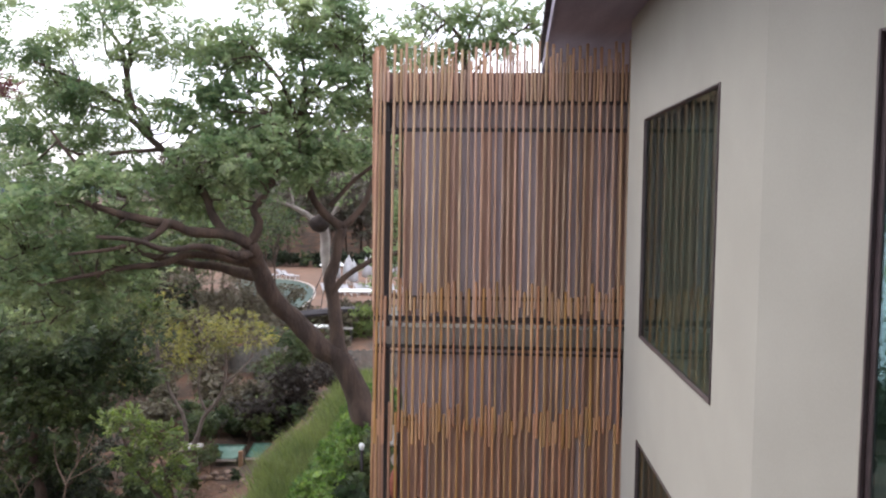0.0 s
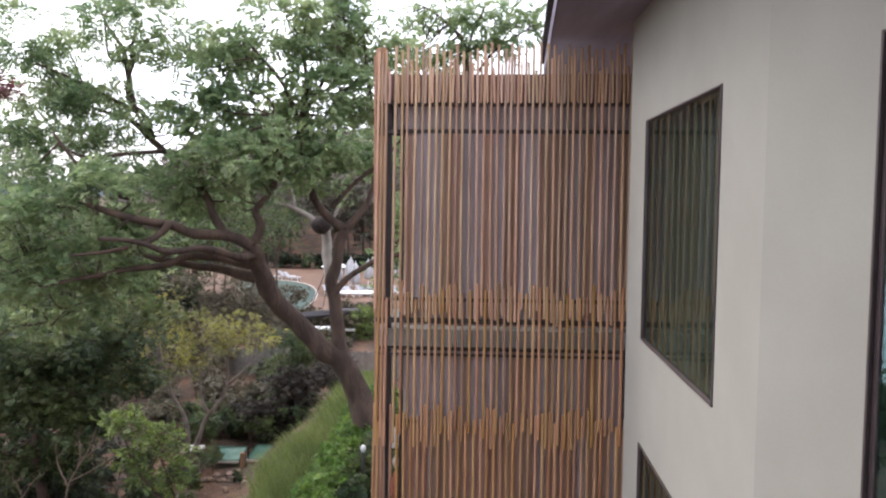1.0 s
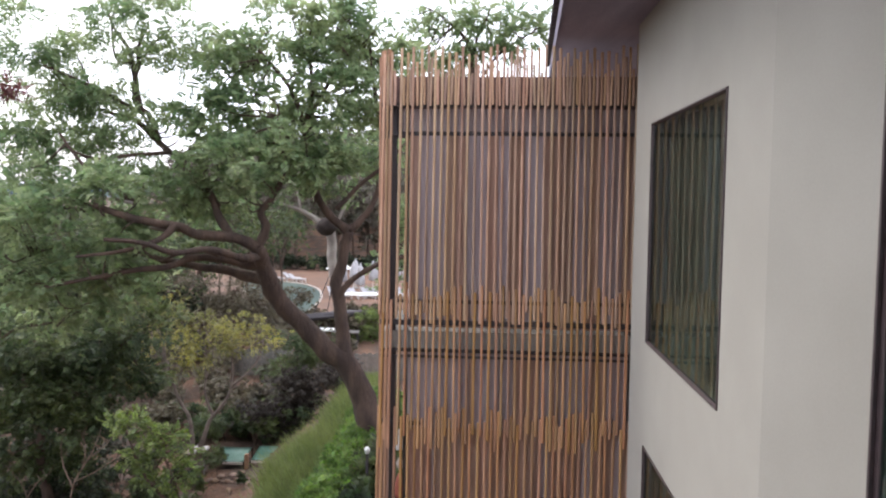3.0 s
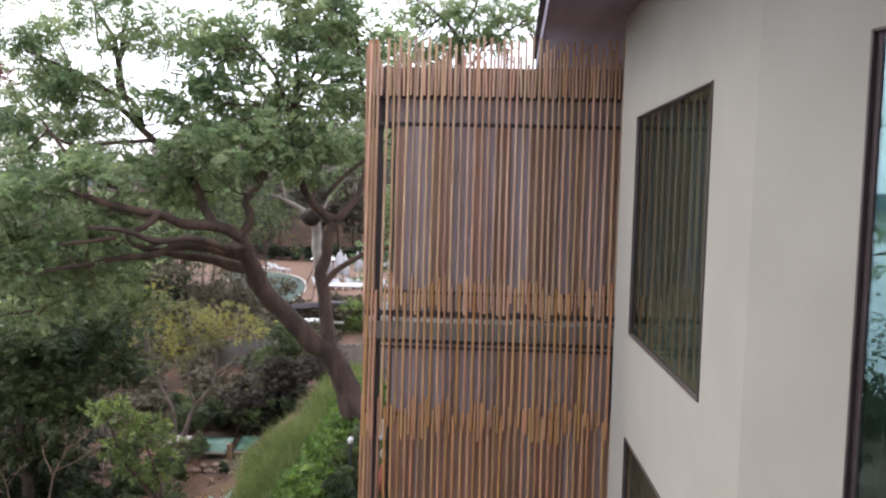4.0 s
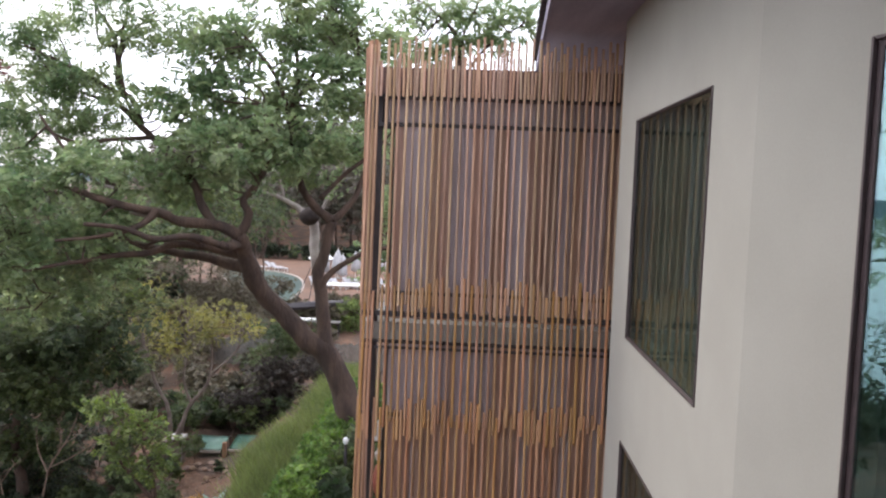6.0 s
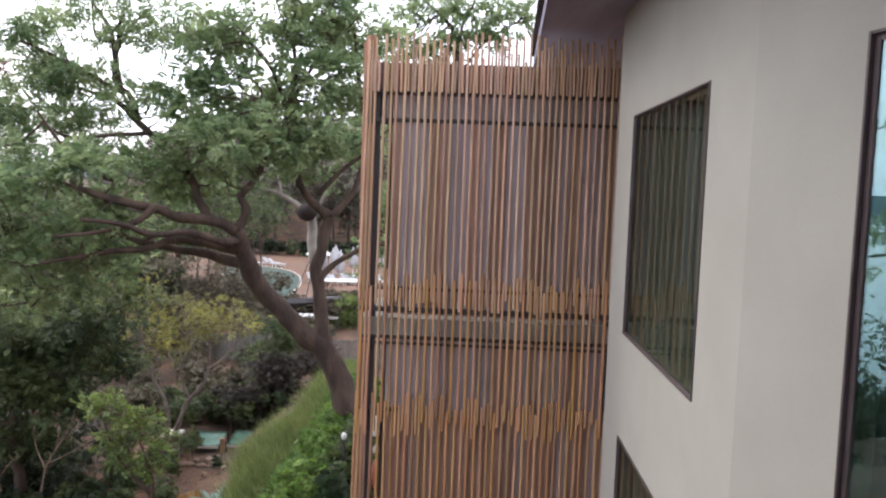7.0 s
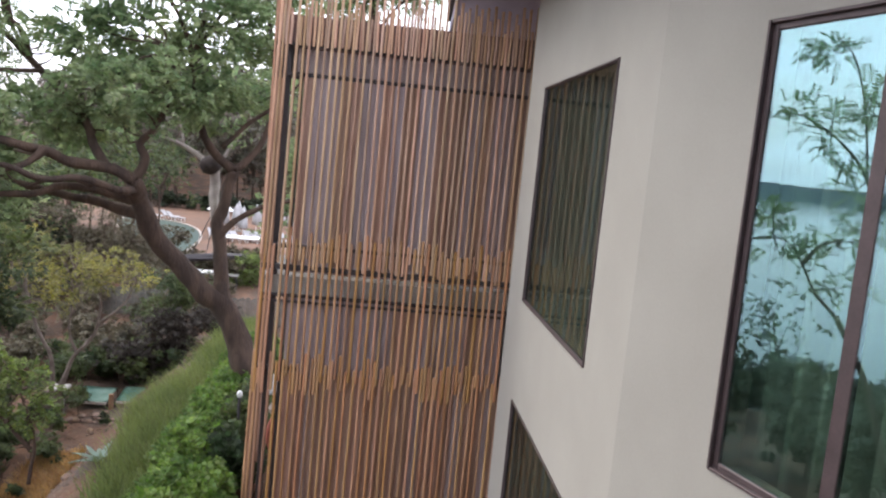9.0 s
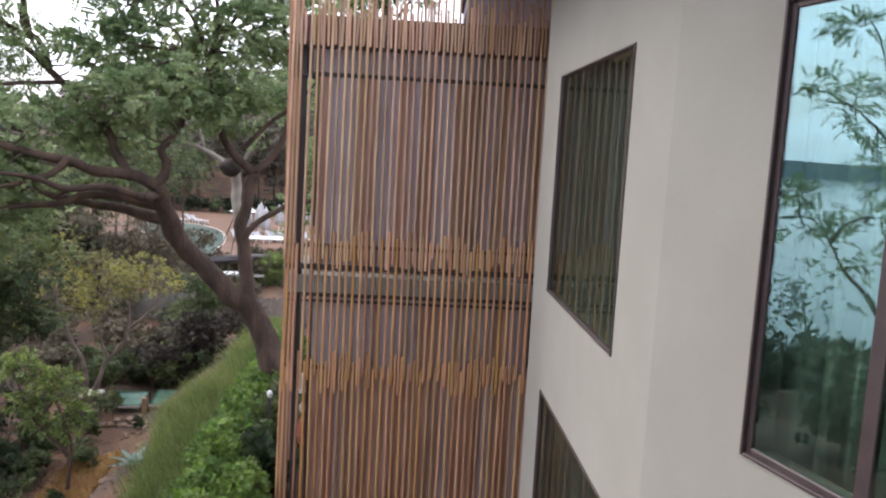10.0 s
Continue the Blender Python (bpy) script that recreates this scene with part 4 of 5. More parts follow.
BUSH_GREY = [
    (-13.23, 46.0, -3.85, 1.66, 0.73), (-11.73, 46.0, -4.67, 1.32, 0.73), (-13.75, 46.0, -5.53, 1.99, 0.66), (-11.24, 46.0, -5.57, 0.99, 0.46),
    (-15.56, 46.0, -3.54, 1.66, 0.73), (-13.38, 49.0, -3.14, 1.41, 0.49), (-10.43, 44.0, -6.14, 0.95, 0.63),
]
BARE_LIMBS = [
    (0.03, 0.008, (-9.97, 20.0, -6.46), (-9.8, 20.0, -5.7), (-9.35, 20.0, -4.95), (-9.11, 20.0, -4.43)),
    (0.025, 0.006, (-9.84, 20.0, -5.85), (-10.19, 20.2, -5.33), (-10.3, 20.3, -4.76)),
    (0.02, 0.005, (-9.8, 20.0, -5.7), (-9.11, 19.8, -5.32), (-8.41, 19.7, -4.84)),
    (0.018, 0.005, (-9.57, 20.0, -5.33), (-9.49, 20.0, -4.8), (-9.62, 20.0, -4.36)),
    (0.02, 0.005, (-11.0, 20.0, -6.47), (-11.14, 20.0, -5.87), (-11.49, 20.0, -5.43)),
    (0.018, 0.005, (-11.07, 20.0, -6.17), (-10.76, 20.0, -5.72), (-10.46, 20.0, -5.49)),
    (0.015, 0.004, (-9.35, 20.0, -5.02), (-8.9, 20.0, -4.65), (-8.74, 20.0, -4.27)),
]
SLENDER_LIMBS = [
    (0.07, 0.05, (-8.77, 8.49, -3.22), (-8.88, 9.12, -1.83), (-8.86, 9.64, -0.98), (-8.82, 9.94, -0.6)),
    (0.035, 0.012, (-8.82, 9.94, -0.6), (-8.73, 10.33, -0.22), (-8.67, 10.65, 0.3), (-8.6, 10.94, 0.66), (-8.5, 11.26, 0.79)),
    (0.045, 0.02, (-8.67, 10.65, 0.3), (-8.76, 10.45, 0.65), (-8.88, 10.1, 0.86)),
    (0.04, 0.012, (-8.86, 9.64, -0.98), (-9.04, 9.5, 0.55), (-8.99, 9.77, 2.0), (-8.81, 10.29, 2.72), (-8.6, 10.89, 3.15), (-8.42, 11.39, 3.31)),
    (0.025, 0.01, (-8.99, 9.77, 2.0), (-8.87, 9.97, 3.35), (-8.71, 10.21, 4.28), (-8.57, 10.5, 4.7)),
]
SLENDER_CROWN = [
    (-8.45, 11.3, 3.37, 0.63, 0.18),
    (-8.66, 10.69, 3.09, 0.62, 0.25),
    (-8.84, 10.19, 2.67, 0.56, 0.35),
    (-8.53, 11.16, 0.75, 0.6, 0.23),
    (-8.88, 10.1, 0.86, 0.62, 0.22),
    (-8.69, 10.61, 0.36, 0.62, 0.17),
    (-8.64, 10.4, 4.44, 0.37, 0.17),
    (-8.89, 9.82, 3.65, 0.61, 0.61),
    (-9.08, 9.48, 1.81, 0.61, 0.61),
    (-8.91, 10.03, 1.88, 0.31, 0.37),
    (-8.77, 10.25, -0.1, 0.49, 0.17),
    (-8.39, 11.62, 1.16, 0.18, 0.32),
]
# ---- trees ----
grow("spreading_tree", [BIG_LIMBS, BIG_LIMBS_HIGH, BIG_LIMBS_RIGHT], [BIG_CROWN, BIG_CROWN_TOP, BIG_CROWN_LEFT], BARK, LEAF, 3, (-1.75, 16.0, -3.8),
     "large spreading tree with forked brown trunk and feathery green crown", density=27, clumps=7, spread=0.165, leaf=0.080, width=0.036)
for r0, r1, *pts in DEAD_LIMBS:
    part("dead_limb", tube(bmesh.new(), smooth_line([Vector(q) - Vector((-1.75, 16.0, -3.8)) for q in pts], 4), r0, r1, 6, 0.25), BARK_PALE, bpy.data.objects["spreading_tree"], "pale dead limb", smooth=True)
crown("crown", [(x + 1.75, y - 16.0, z + 3.8, rx, rz) for x, y, z, rx, rz in BIG_CROWN_HIGH], LEAF, bpy.data.objects["spreading_tree"], 8, density=36, clumps=7, spread=0.17, leaf=0.062, width=0.027)
crown("red_leaves", [(x + 1.75, y - 16.0, z + 3.8, rx, rz) for x, y, z, rx, rz in RED_SPRAY], LEAF_RED, bpy.data.objects["spreading_tree"], 18, density=14, clumps=5, spread=0.08, leaf=0.05, width=0.02, label="cluster of dark red leaves")
grow("pale_tree", [PALE_LIMBS], [PALE_CROWN], BARK_PALE, LEAF, 5, (-3.3, 21.0, -4.4), "pale-barked tree with a dead limb behind the spreading tree", density=18, clumps=6)
grow("rear_tree", [REAR_LIMBS], [REAR_CROWN], BARK, LEAF, 6, (1.5, 22.0, -4.5), "slender tree with light foliage behind the tower", density=24, clumps=6, spread=0.2)
grow("dark_tree", [DARK_LIMBS], [DARK_CROWN], BARK, LEAF_DARK, 7, (-11.1, 22.0, -8.2), "dense dark green tree in the gully", density=46, clumps=7, spread=0.26, leaf=0.085, width=0.033, pairs=5)
grow("yellow_tree", [YELLOW_LIMBS], [YELLOW_CROWN], BARK_MID, LEAF_YELLOW, 9, (-9.0, 27.0, -8.2), "thin crooked tree with yellow-green leaves in the gully", density=24, clumps=7, spread=0.24, leaf=0.065, width=0.024)
grow("bright_bush", [BRIGHT_LIMBS], [BRIGHT_CROWN], BARK, LEAF_BRIGHT, 10, (-6.3, 19.0, -7.4), "bright green bushy sapling on the slope", density=12, clumps=7, spread=0.12, leaf=0.075, width=0.032)
for pads, mat, seed, name, label in ((BUSH_DARK, LEAF_BROWN, 12, "dry_bush", "dark brown dry bush beyond the grass bank"), (BUSH_GREEN, LEAF_DARK, 13, "green_bush", "dark green bush before the fence"),
                                     (BUSH_POOL, LEAF_BRIGHT, 14, "pool_bush", "light green bush beside the pool terrace")):
    x, y, z = pads[0][:3]
    foot = (x, y, ground_height(x, y))
    stems = [(0.05, 0.02, (x, y, foot[2]), (x * 0.7 + px * 0.3, y, foot[2] * 0.5 + pz * 0.5), (px, py, pz)) for px, py, pz, _, _ in pads]
    grow(name, [stems], [pads], BARK, mat, seed, foot, label, sides=5, density=40, clumps=9, spread=0.27, leaf=0.08, width=0.03)

# shade_bush carries the dark of the gully in its leaf colour
for pads, mat, seed, name, label in ((BUSH_SHADE, LEAF_SHORE, 15, "shade_bush", "low gully bush, its leaves darkened to stand for shade"), (BUSH_GREY, LEAF_BRUSH, 16, "grey_bush", "grey-brown dry bush before the pool")):
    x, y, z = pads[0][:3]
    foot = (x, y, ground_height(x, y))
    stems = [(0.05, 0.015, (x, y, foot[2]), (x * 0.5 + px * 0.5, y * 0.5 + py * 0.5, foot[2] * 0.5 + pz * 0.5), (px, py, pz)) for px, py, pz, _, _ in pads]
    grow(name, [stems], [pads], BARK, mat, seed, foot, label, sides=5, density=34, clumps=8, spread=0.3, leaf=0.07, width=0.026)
base = (BARE_LIMBS[0][2][0], 20.0, BARE_LIMBS[0][2][2])
bare = tagged(empty("bare_shrub", base), "leafless pale brown shrub with thin crooked twigs", "shrub")
twig_rng = np.random.default_rng(44)
for r0, r1, *pts in BARE_LIMBS:
    line = smooth_line([Vector(q) - Vector(base) for q in pts], 4)
    bm = tube(bmesh.new(), line, r0, r1, 5, 0.2)
    for q in line[3:]:
        tube(bm, [q, q + Vector(twig_rng.normal(0, 0.13, 3)) + Vector((0, 0, 0.15))], 0.007, 0.003, 4)
    part("branch", bm, DRY_TWIG, bare)

nest = bmesh.new()
bmesh.ops.create_icosphere(nest, subdivisions=3, radius=0.27)
for v in nest.verts:
    v.co *= 1 + 0.18 * noise.noise(v.co * 7)
    v.co.z *= 0.85
ob = link_mesh("termite_nest", nest, NEST, smooth=True)
ob.location = (-3.36, 20.72, 0.98)
tagged(ob, "dark lumpy termite nest on a pale tree fork", "nest")

# ---- planting beside the tower ----
rs = np.random.default_rng(21)


def blades(n, x0, x1, y0, y1, tall, mat, name, label, category, foot_z=None, wide=0.012):
    x, y = rs.uniform(x0, x1, n), rs.uniform(y0, y1, n)
    if name == "tall_grass":
        keep = np.array([a > bank_edge(b) - (0.5 * rs.random() ** 2 if b < 14.5 else 1.1 * rs.random()) for a, b in zip(x, y)])
        x, y = x[keep], y[keep]
        n = len(x)
    z = np.array([ground_height(a, b) for a, b in zip(x, y)])
    h = rs.uniform(0.55, 1.1, n) * tall
    a = rs.uniform(0, 2 * np.pi, n)
    side = np.stack([np.cos(a), np.sin(a), 0 * a], 1) * wide
    bend = rs.normal(0, 0.28, (n, 2)) + np.array([-0.12, -0.05])
    foot = np.stack([x, y, z - 0.02], 1)
    mid = foot + np.stack([bend[:, 0] * h * 0.35, bend[:, 1] * h * 0.35, h * 0.6], 1)
    tip = foot + np.stack([bend[:, 0] * h, bend[:, 1] * h, h], 1)
    q = np.concatenate([np.stack([foot - side, foot + side, mid + side * 0.8, mid - side * 0.8], 1), np.stack([mid - side * 0.8, mid + side * 0.8, tip + side * 0.15, tip - side * 0.15], 1)])
    return tagged(quads_object(name, q, mat), label, category, kind="stuff")


blades(42000, -3.6, -1.9, 9.0, 24.5, 0.62, GRASS, "tall_grass", "soft tall green grass along the bank", "grass")
blades(2600, -8.3, -6.9, 20.5, 23.6, 0.32, STRAW, "dry_straw", "yellow dry straw on the earth slope", "straw")


n = 16000
lx, ly = rs.uniform(-16, -2.6, n), rs.uniform(11, 46, n)
lz = np.array([ground_height(a, b) for a, b in zip(lx, ly)])
centre = np.stack([lx, ly, lz + 0.012], 1)
turn = rs.uniform(0, 2 * np.pi, n)
long_way = np.stack([np.cos(turn), np.sin(turn), rs.normal(0, 0.35, n)], 1) * rs.uniform(0.03, 0.085, (n, 1))
wide_way = np.stack([-np.sin(turn), np.cos(turn), rs.normal(0, 0.35, n)], 1) * rs.uniform(0.015, 0.045, (n, 1))
tagged(quads_object("leaf_litter", np.stack([centre - long_way, centre + wide_way, centre + long_way, centre - wide_way], 1), LITTER),
       "dry brown leaf litter scattered over the earth", "leaf litter", kind="stuff")


def leaf_mass(name, spots, mat, label, category, leaf=0.095, width=0.045, kind=""):
    out = unit(rs.normal(0, 1, spots.shape) + np.array([0, 0, 0.8]))
    return tagged(quads_object(name, sprays(rs, spots, out, pairs=3, rachis=0.16, leaf=leaf, width=width, droop=0.3), mat), label, category, kind=kind)


def hedge_spots(n, x0, x1, y0, y1, top):
    """Points in the outer skin of a lumpy trimmed hedge."""
    p = []
    while len(p) < n:
        x, y = rs.uniform(x0, x1), rs.uniform(y0, y1)
        lump = 0.26 * noise.noise(Vector((x * 1.6, y * 1.3, 4))) + 0.08 * noise.noise(Vector((x * 4, y * 4, 1)))
        edge = min(1.0, min(x - x0, x1 - x) / 0.35)
        h = (top + lump) * (0.45 + 0.55 * math.sqrt(max(0.0, edge)))
        z = ground_height(x, y) + h * (1 - abs(rs.normal(0, 0.22)))
        p.append((x, y, z))
    return np.array(p)


hedge = tagged(empty("hedge", (-1.8, 14.5, -3.6)), "lush bright green hedge of low clumps beside the tower", "hedge")
whole = hedge_spots(17000, -2.45, -1.2, 9.0, 20.5, 0.66) - np.array([-1.8, 14.5, -3.6])
order = np.floor((whole[:, 1] + 5.5) / 1.3 + 0.5 * np.sin(whole[:, 0] * 3))
for k in np.unique(order):
    here = whole[order == k]
    out = unit(rs.normal(0, 1, here.shape) + np.array([0, 0, 0.8]))
    quads_object("clump", sprays(rs, here, out, pairs=3, rachis=0.12, leaf=0.062, width=0.030, droop=0.3), LEAF_HEDGE, hedge)
leaf_mass("shrub", hedge_spots(2600, -1.75, -1.0, 11.6, 15.2, 0.75), LEAF_DARK, "dark green shrub at the tower's foot", "shrub")

agave = tagged(empty("agave", (-3.67, 13.5, ground_height(-3.67, 13.5))), "small pale blue-green rosette plant on the earth slope", "plant")
for k in range(13):
    a = 2.4 * k
    bm = bmesh.new()
    rise = 0.35 + 0.3 * (k % 3)
    d = Vector((math.cos(a), math.sin(a), rise)).normalized()
    s = Vector((-math.sin(a), math.cos(a), 0))
    rows = []
    for f, w in ((0, 0.02), (0.35, 0.05), (0.7, 0.04), (1, 0.004)):
        c = d * 0.5 * f + Vector((0, 0, -0.12 * f * f))
        rows.append([bm.verts.new(c - s * w), bm.verts.new(c + Vector((0, 0, -0.015))), bm.verts.new(c + s * w)])
    for p, q in zip(rows, rows[1:]):
        for j in range(2):
            bm.faces.new((p[j], p[j + 1], q[j + 1], q[j]))
    bmesh.ops.solidify(bm, geom=bm.faces[:], thickness=0.006)
    part("leaf", bm, AGAVE, agave, smooth=True)

lamp = tagged(empty("garden_lamp", (-1.37, 13.0, -3.62)), "small white globe garden lamp on a short dark post", "lamp")
part("post", lathe(bmesh.new(), [(0.03, 0), (0.025, 1.13), (0.04, 1.15)], 8), STEEL, lamp)
part("globe", lathe(bmesh.new(), [(0.03, 1.15), (0.042, 1.18), (0.048, 1.215), (0.039, 1.245), (0.016, 1.265)], 12), WHITE, lamp, smooth=True)

hang = tagged(empty("hanging_lamp", (-0.771, 12.0, -0.417)), "white bell-shaped lamp hanging on a cord inside the tower", "lamp")
cord = part("cord", lathe(bmesh.new(), [(0.006, -1.35), (0.006, 0.11)], 5), STEEL, hang)
part("shade", lathe(bmesh.new(), [(0.115, -1.62), (0.12, -1.60), (0.085, -1.47), (0.045, -1.38), (0.01, -1.33)], 14), WHITE, cord, smooth=True)
drop = tagged(empty("hanging_ornament", (-0.769, 12.25, -2.2)), "red terracotta ornament hanging on a cord", "ornament")
part("cord", lathe(bmesh.new(), [(0.005, -0.1), (0.005, 1.74)], 5), STEEL, drop)
part("bead", lathe(bmesh.new(), [(0.01, -0.28), (0.05, -0.22), (0.065, -0.15), (0.02, -0.08)], 10), PALE_STONE, drop, smooth=True)
part("bell", lathe(bmesh.new(), [(0.015, -0.85), (0.07, -0.72), (0.085, -0.55), (0.05, -0.38), (0.012, -0.30)], 10), TERRACOTTA, drop, smooth=True)

# ---- gully: tarpaulins, stones, post ----
def tarp_roof(x, y, z, w, d):
    top = tagged(empty("tarpaulin_shelter", (x, y, z)), "low shelter under a taut green tarpaulin", "shelter", "tarpaulin shelters")
    bm = bmesh.new()
    n, mrows = 12, 6
    grid = [[bm.verts.new((w * (i / n - 0.5), d * (j / mrows - 0.5), 0.25 + 0.12 * j / mrows - 0.10 * math.sin(math.pi * i / n) * math.sin(math.pi * j / mrows)
                           + 0.02 * noise.noise(Vector((i * 0.6, j * 0.6, x))))) for j in range(mrows + 1)] for i in range(n + 1)]
    for i in range(n):
        for j in range(mrows):
            bm.faces.new((grid[i][j], grid[i + 1][j], grid[i + 1][j + 1], grid[i][j + 1]))
    bmesh.ops.solidify(bm, geom=bm.faces[:], thickness=0.01)
    part("tarpaulin", bm, TARP, top, smooth=True)
    beam = part("edge_beam", block((-w / 2, -d / 2 - 0.03, 0.16), (w / 2, -d / 2 + 0.03, 0.23)), PALE_STONE, top)
    for sx in (-1, 1):
        for sy in (-1, 1):
            part("pole", block((sx * w / 2 - 0.03, sy * d / 2 - 0.03, -0.3), (sx * w / 2 + 0.03, sy * d / 2 + 0.03, 0.22 if sy < 0 else 0.36)), BARK, beam)
    return top


gz = ground_height(-7.5, 28.5)
tarp_roof(-8.22, 28.6, gz + 0.02, 1.18, 1.3)
tarp_roof(-6.72, 28.7, gz + 0.06, 1.3, 1.3)
bm = block((-7.54, 27.8, gz - 0.3), (-7.40, 27.95, gz + 0.6), None, 0.015)
tagged(link_mesh("timber_post", bm, WOOD_DEEP), "short reddish timber post between the tarpaulins", "post")
kiln = tagged(empty("masonry_stub", (-9.15, 27.6, ground_height(-9.15, 27.6))), "grey masonry stub wall with a concrete cap", "wall stub")
body = part("body", block((-0.45, -0.25, -0.4), (0.28, 0.25, 0.80), None, 0.02), DRYWALL_STONE, kiln)
part("cap", block((-0.2, -0.3, 0.80), (0.34, 0.3, 0.93), None, 0.03), CONCRETE, body)
part("pipe", block((0.29, -0.3, -0.4), (0.33, -0.25, 0.95)), CONCRETE, kiln)


def stone(x, y, r, mat=ROCK):
    bm = bmesh.new()
    bmesh.ops.create_icosphere(bm, subdivisions=2, radius=r)
    for v in bm.verts:
        v.co *= 1 + 0.35 * noise.noise(v.co / r * 1.1 + Vector((x, y, 0)))
        v.co.z *= 0.7
    ob = link_mesh("stone", bm, mat)
    ob.location = (x, y, ground_height(x, y) + r * 0.3)
    ob.rotation_euler = (0, 0, rng.random() * 6)
    tagged(ob, "rough brown stone lying on the earth slope", "stone", "stones on the slope")


for k in range(110):
    a = rng.random()
    stone(-8.2 + 3.9 * rng.random(), 13.5 + 13.5 * a, 0.03 + 0.12 * rng.random() ** 2)
for k in range(14):
    stone(-8.4 + 1.1 * rng.random(), 26.4 + 0.9 * rng.random(), rng.uniform(0.06, 0.15), ROCK)
for k in range(5):
    bm = block((-0.45, -0.3, -0.3), (0.45, 0.3, 0.4), None, 0.06)
    for v in bm.verts:
        v.co += Vector((noise.noise(v.co * 3 + Vector((k, 0, 0))), noise.noise(v.co * 3 + Vector((0, k, 0))), noise.noise(v.co * 3))) * 0.08
    ob = link_mesh("boulder", bm, DRYWALL_STONE)
    ob.location = (-6.0 + 0.75 * k, 31.5 + 0.1 * k, ground_height(-6.0 + 0.75 * k, 31.5) + 0.25)
    tagged(ob, "square brown boulder at the top of the gully", "boulder", "boulders")

# ---- fence and pool terrace ----
fence = tagged(empty("picket_fence", (-9.0, 42.0, -8)), "weathered grey vertical board fence below the pool terrace", "fence")
for k in range(84):
    x = -12.0 + 0.115 * k
    g = ground_height(x, 42.0)
    part("picket", block((x + 9.0, -0.012, g + 8 - 0.1), (x + 9.0 + 0.09, 0.012, g + 8 + 1.45 + 0.05 * math.sin(k * 2.1))), FENCE, fence)
for h in (0.3, 1.2):
    part("rail", block((-3.0, 0.013, ground_height(-8, 42) + 8 + h), (6.6, 0.06, ground_height(-8, 42) + 8 + h + 0.08)), FENCE, fence)

bm = block((-34, 57, -8.2), (10, 92, -6.95), None, 0.05)
tagged(link_mesh("pavement", bm, PAVING), "terracotta paved pool terrace", "terrace", kind="structure")


def pool_outline(scale):
    return [(-15.6 + scale * (3.3 * math.cos(a) - 3.5 * math.sin(a) + 0.6 * math.sin(2 * a)), 68.5 + scale * (12.0 * math.sin(a) + 1.2 * math.cos(2 * a))) for a in (2 * math.pi * k / 48 for k in range(48))]


bm = bmesh.new()
outer, inner = pool_outline(1.06), pool_outline(1.0)
ro, ri = [bm.verts.new((x, y, -6.90)) for x, y in outer], [bm.verts.new((x, y, -6.90)) for x, y in inner]
rb = [bm.verts.new((x, y, -7.0)) for x, y in outer]
for k in range(48):
    j = (k + 1) % 48
    bm.faces.new((ro[k], ro[j], ri[j], ri[k]))
    bm.faces.new((rb[k], rb[j], ro[j], ro[k]))
pool = tagged(empty("swimming_pool"), "free-form pool of still green water with pale coping", "pool")
part("coping", bm, PALE_STONE, pool)
bm = bmesh.new()
bm.faces.new([bm.verts.new((x, y, -6.935)) for x, y in inner])
part("water_surface", bm, POOL, pool)


def umbrella(x, y, h):
    top = tagged(empty("closed_umbrella", (x, y, -6.95)), "closed grey-white pool umbrella standing on the terrace", "umbrella", "closed pool umbrellas")
    part("pole", lathe(bmesh.new(), [(0.03, 0), (0.03, h + 0.12)], 8), WHITE, top)
    part("canopy", lathe(bmesh.new(), [(0.18, h * 0.32), (0.36, h * 0.36), (0.33, h * 0.6), (0.22, h * 0.85), (0.04, h)], 16, wobble=0.16), CANVAS, top, smooth=True)
    part("base", lathe(bmesh.new(), [(0.35, 0), (0.35, 0.08), (0.06, 0.12)], 12), CONCRETE, top)


for k in range(11):
    umbrella(-10.6 + 0.62 * k + 0.2 * math.sin(k * 2.2), 72.0 + 2.8 * math.sin(k * 1.7), 2.75 + 0.2 * math.sin(k * 3.1))


def lounger(x, y, turn):
    top = tagged(empty("sun_lounger", (x, y, -6.95)), "pale sun lounger on the pool terrace", "lounger", "sun loungers")
    top.rotation_euler = (0, 0, turn)
    part("mattress", block((-0.32, -0.95, 0.30), (0.32, 0.35, 0.40), None, 0.03), CANVAS, top)
    part("backrest", block((-0.32, -0.05, -0.05), (0.32, 0.75, 0.05), pose(0, 0.38, 0.36, 38), 0.03), CANVAS, top)
    for sx in (-1, 1):
        for sy in (-0.8, 0.3):
            part("leg", block((sx * 0.28 - 0.025, sy - 0.025, 0), (sx * 0.28 + 0.025, sy + 0.025, 0.30)), WHITE, top)


for k in range(9):
    lounger(-10.8 + 0.95 * k + 0.2 * math.sin(k), 68.0 - 0.5 * (k % 3), 0.5 + 0.2 * math.sin(k * 4))
for x, y in ((-18.5, 80), (-17.2, 80.5), (-16.4, 79.4)):
    lounger(x, y, 1.2)


def market_table(x, y, w, d, h, label, name, cloth):
    top = tagged(empty(name, (x, y, -6.95 if y > 57 else ground_height(x, y))), label, "table")
    part("top", block((-w / 2, -d / 2, h - 0.08), (w / 2, d / 2, h), None, 0.02), cloth, top)
    for sx in (-1, 1):
        for sy in (-1, 1):
            part("leg", block((sx * (w / 2 - 0.08) - 0.03, sy * (d / 2 - 0.08) - 0.03, 0), (sx * (w / 2 - 0.08) + 0.03, sy * (d / 2 - 0.08) + 0.03, h - 0.08)), STEEL, top)


market_table(-7.6, 63.0, 2.9, 1.6, 0.95, "long table under a white cloth on the terrace", "white_table", WHITE)
market_table(-8.98, 50.5, 2.0, 0.9, 1.0, "white-topped table below the pool terrace", "garden_table", WHITE)
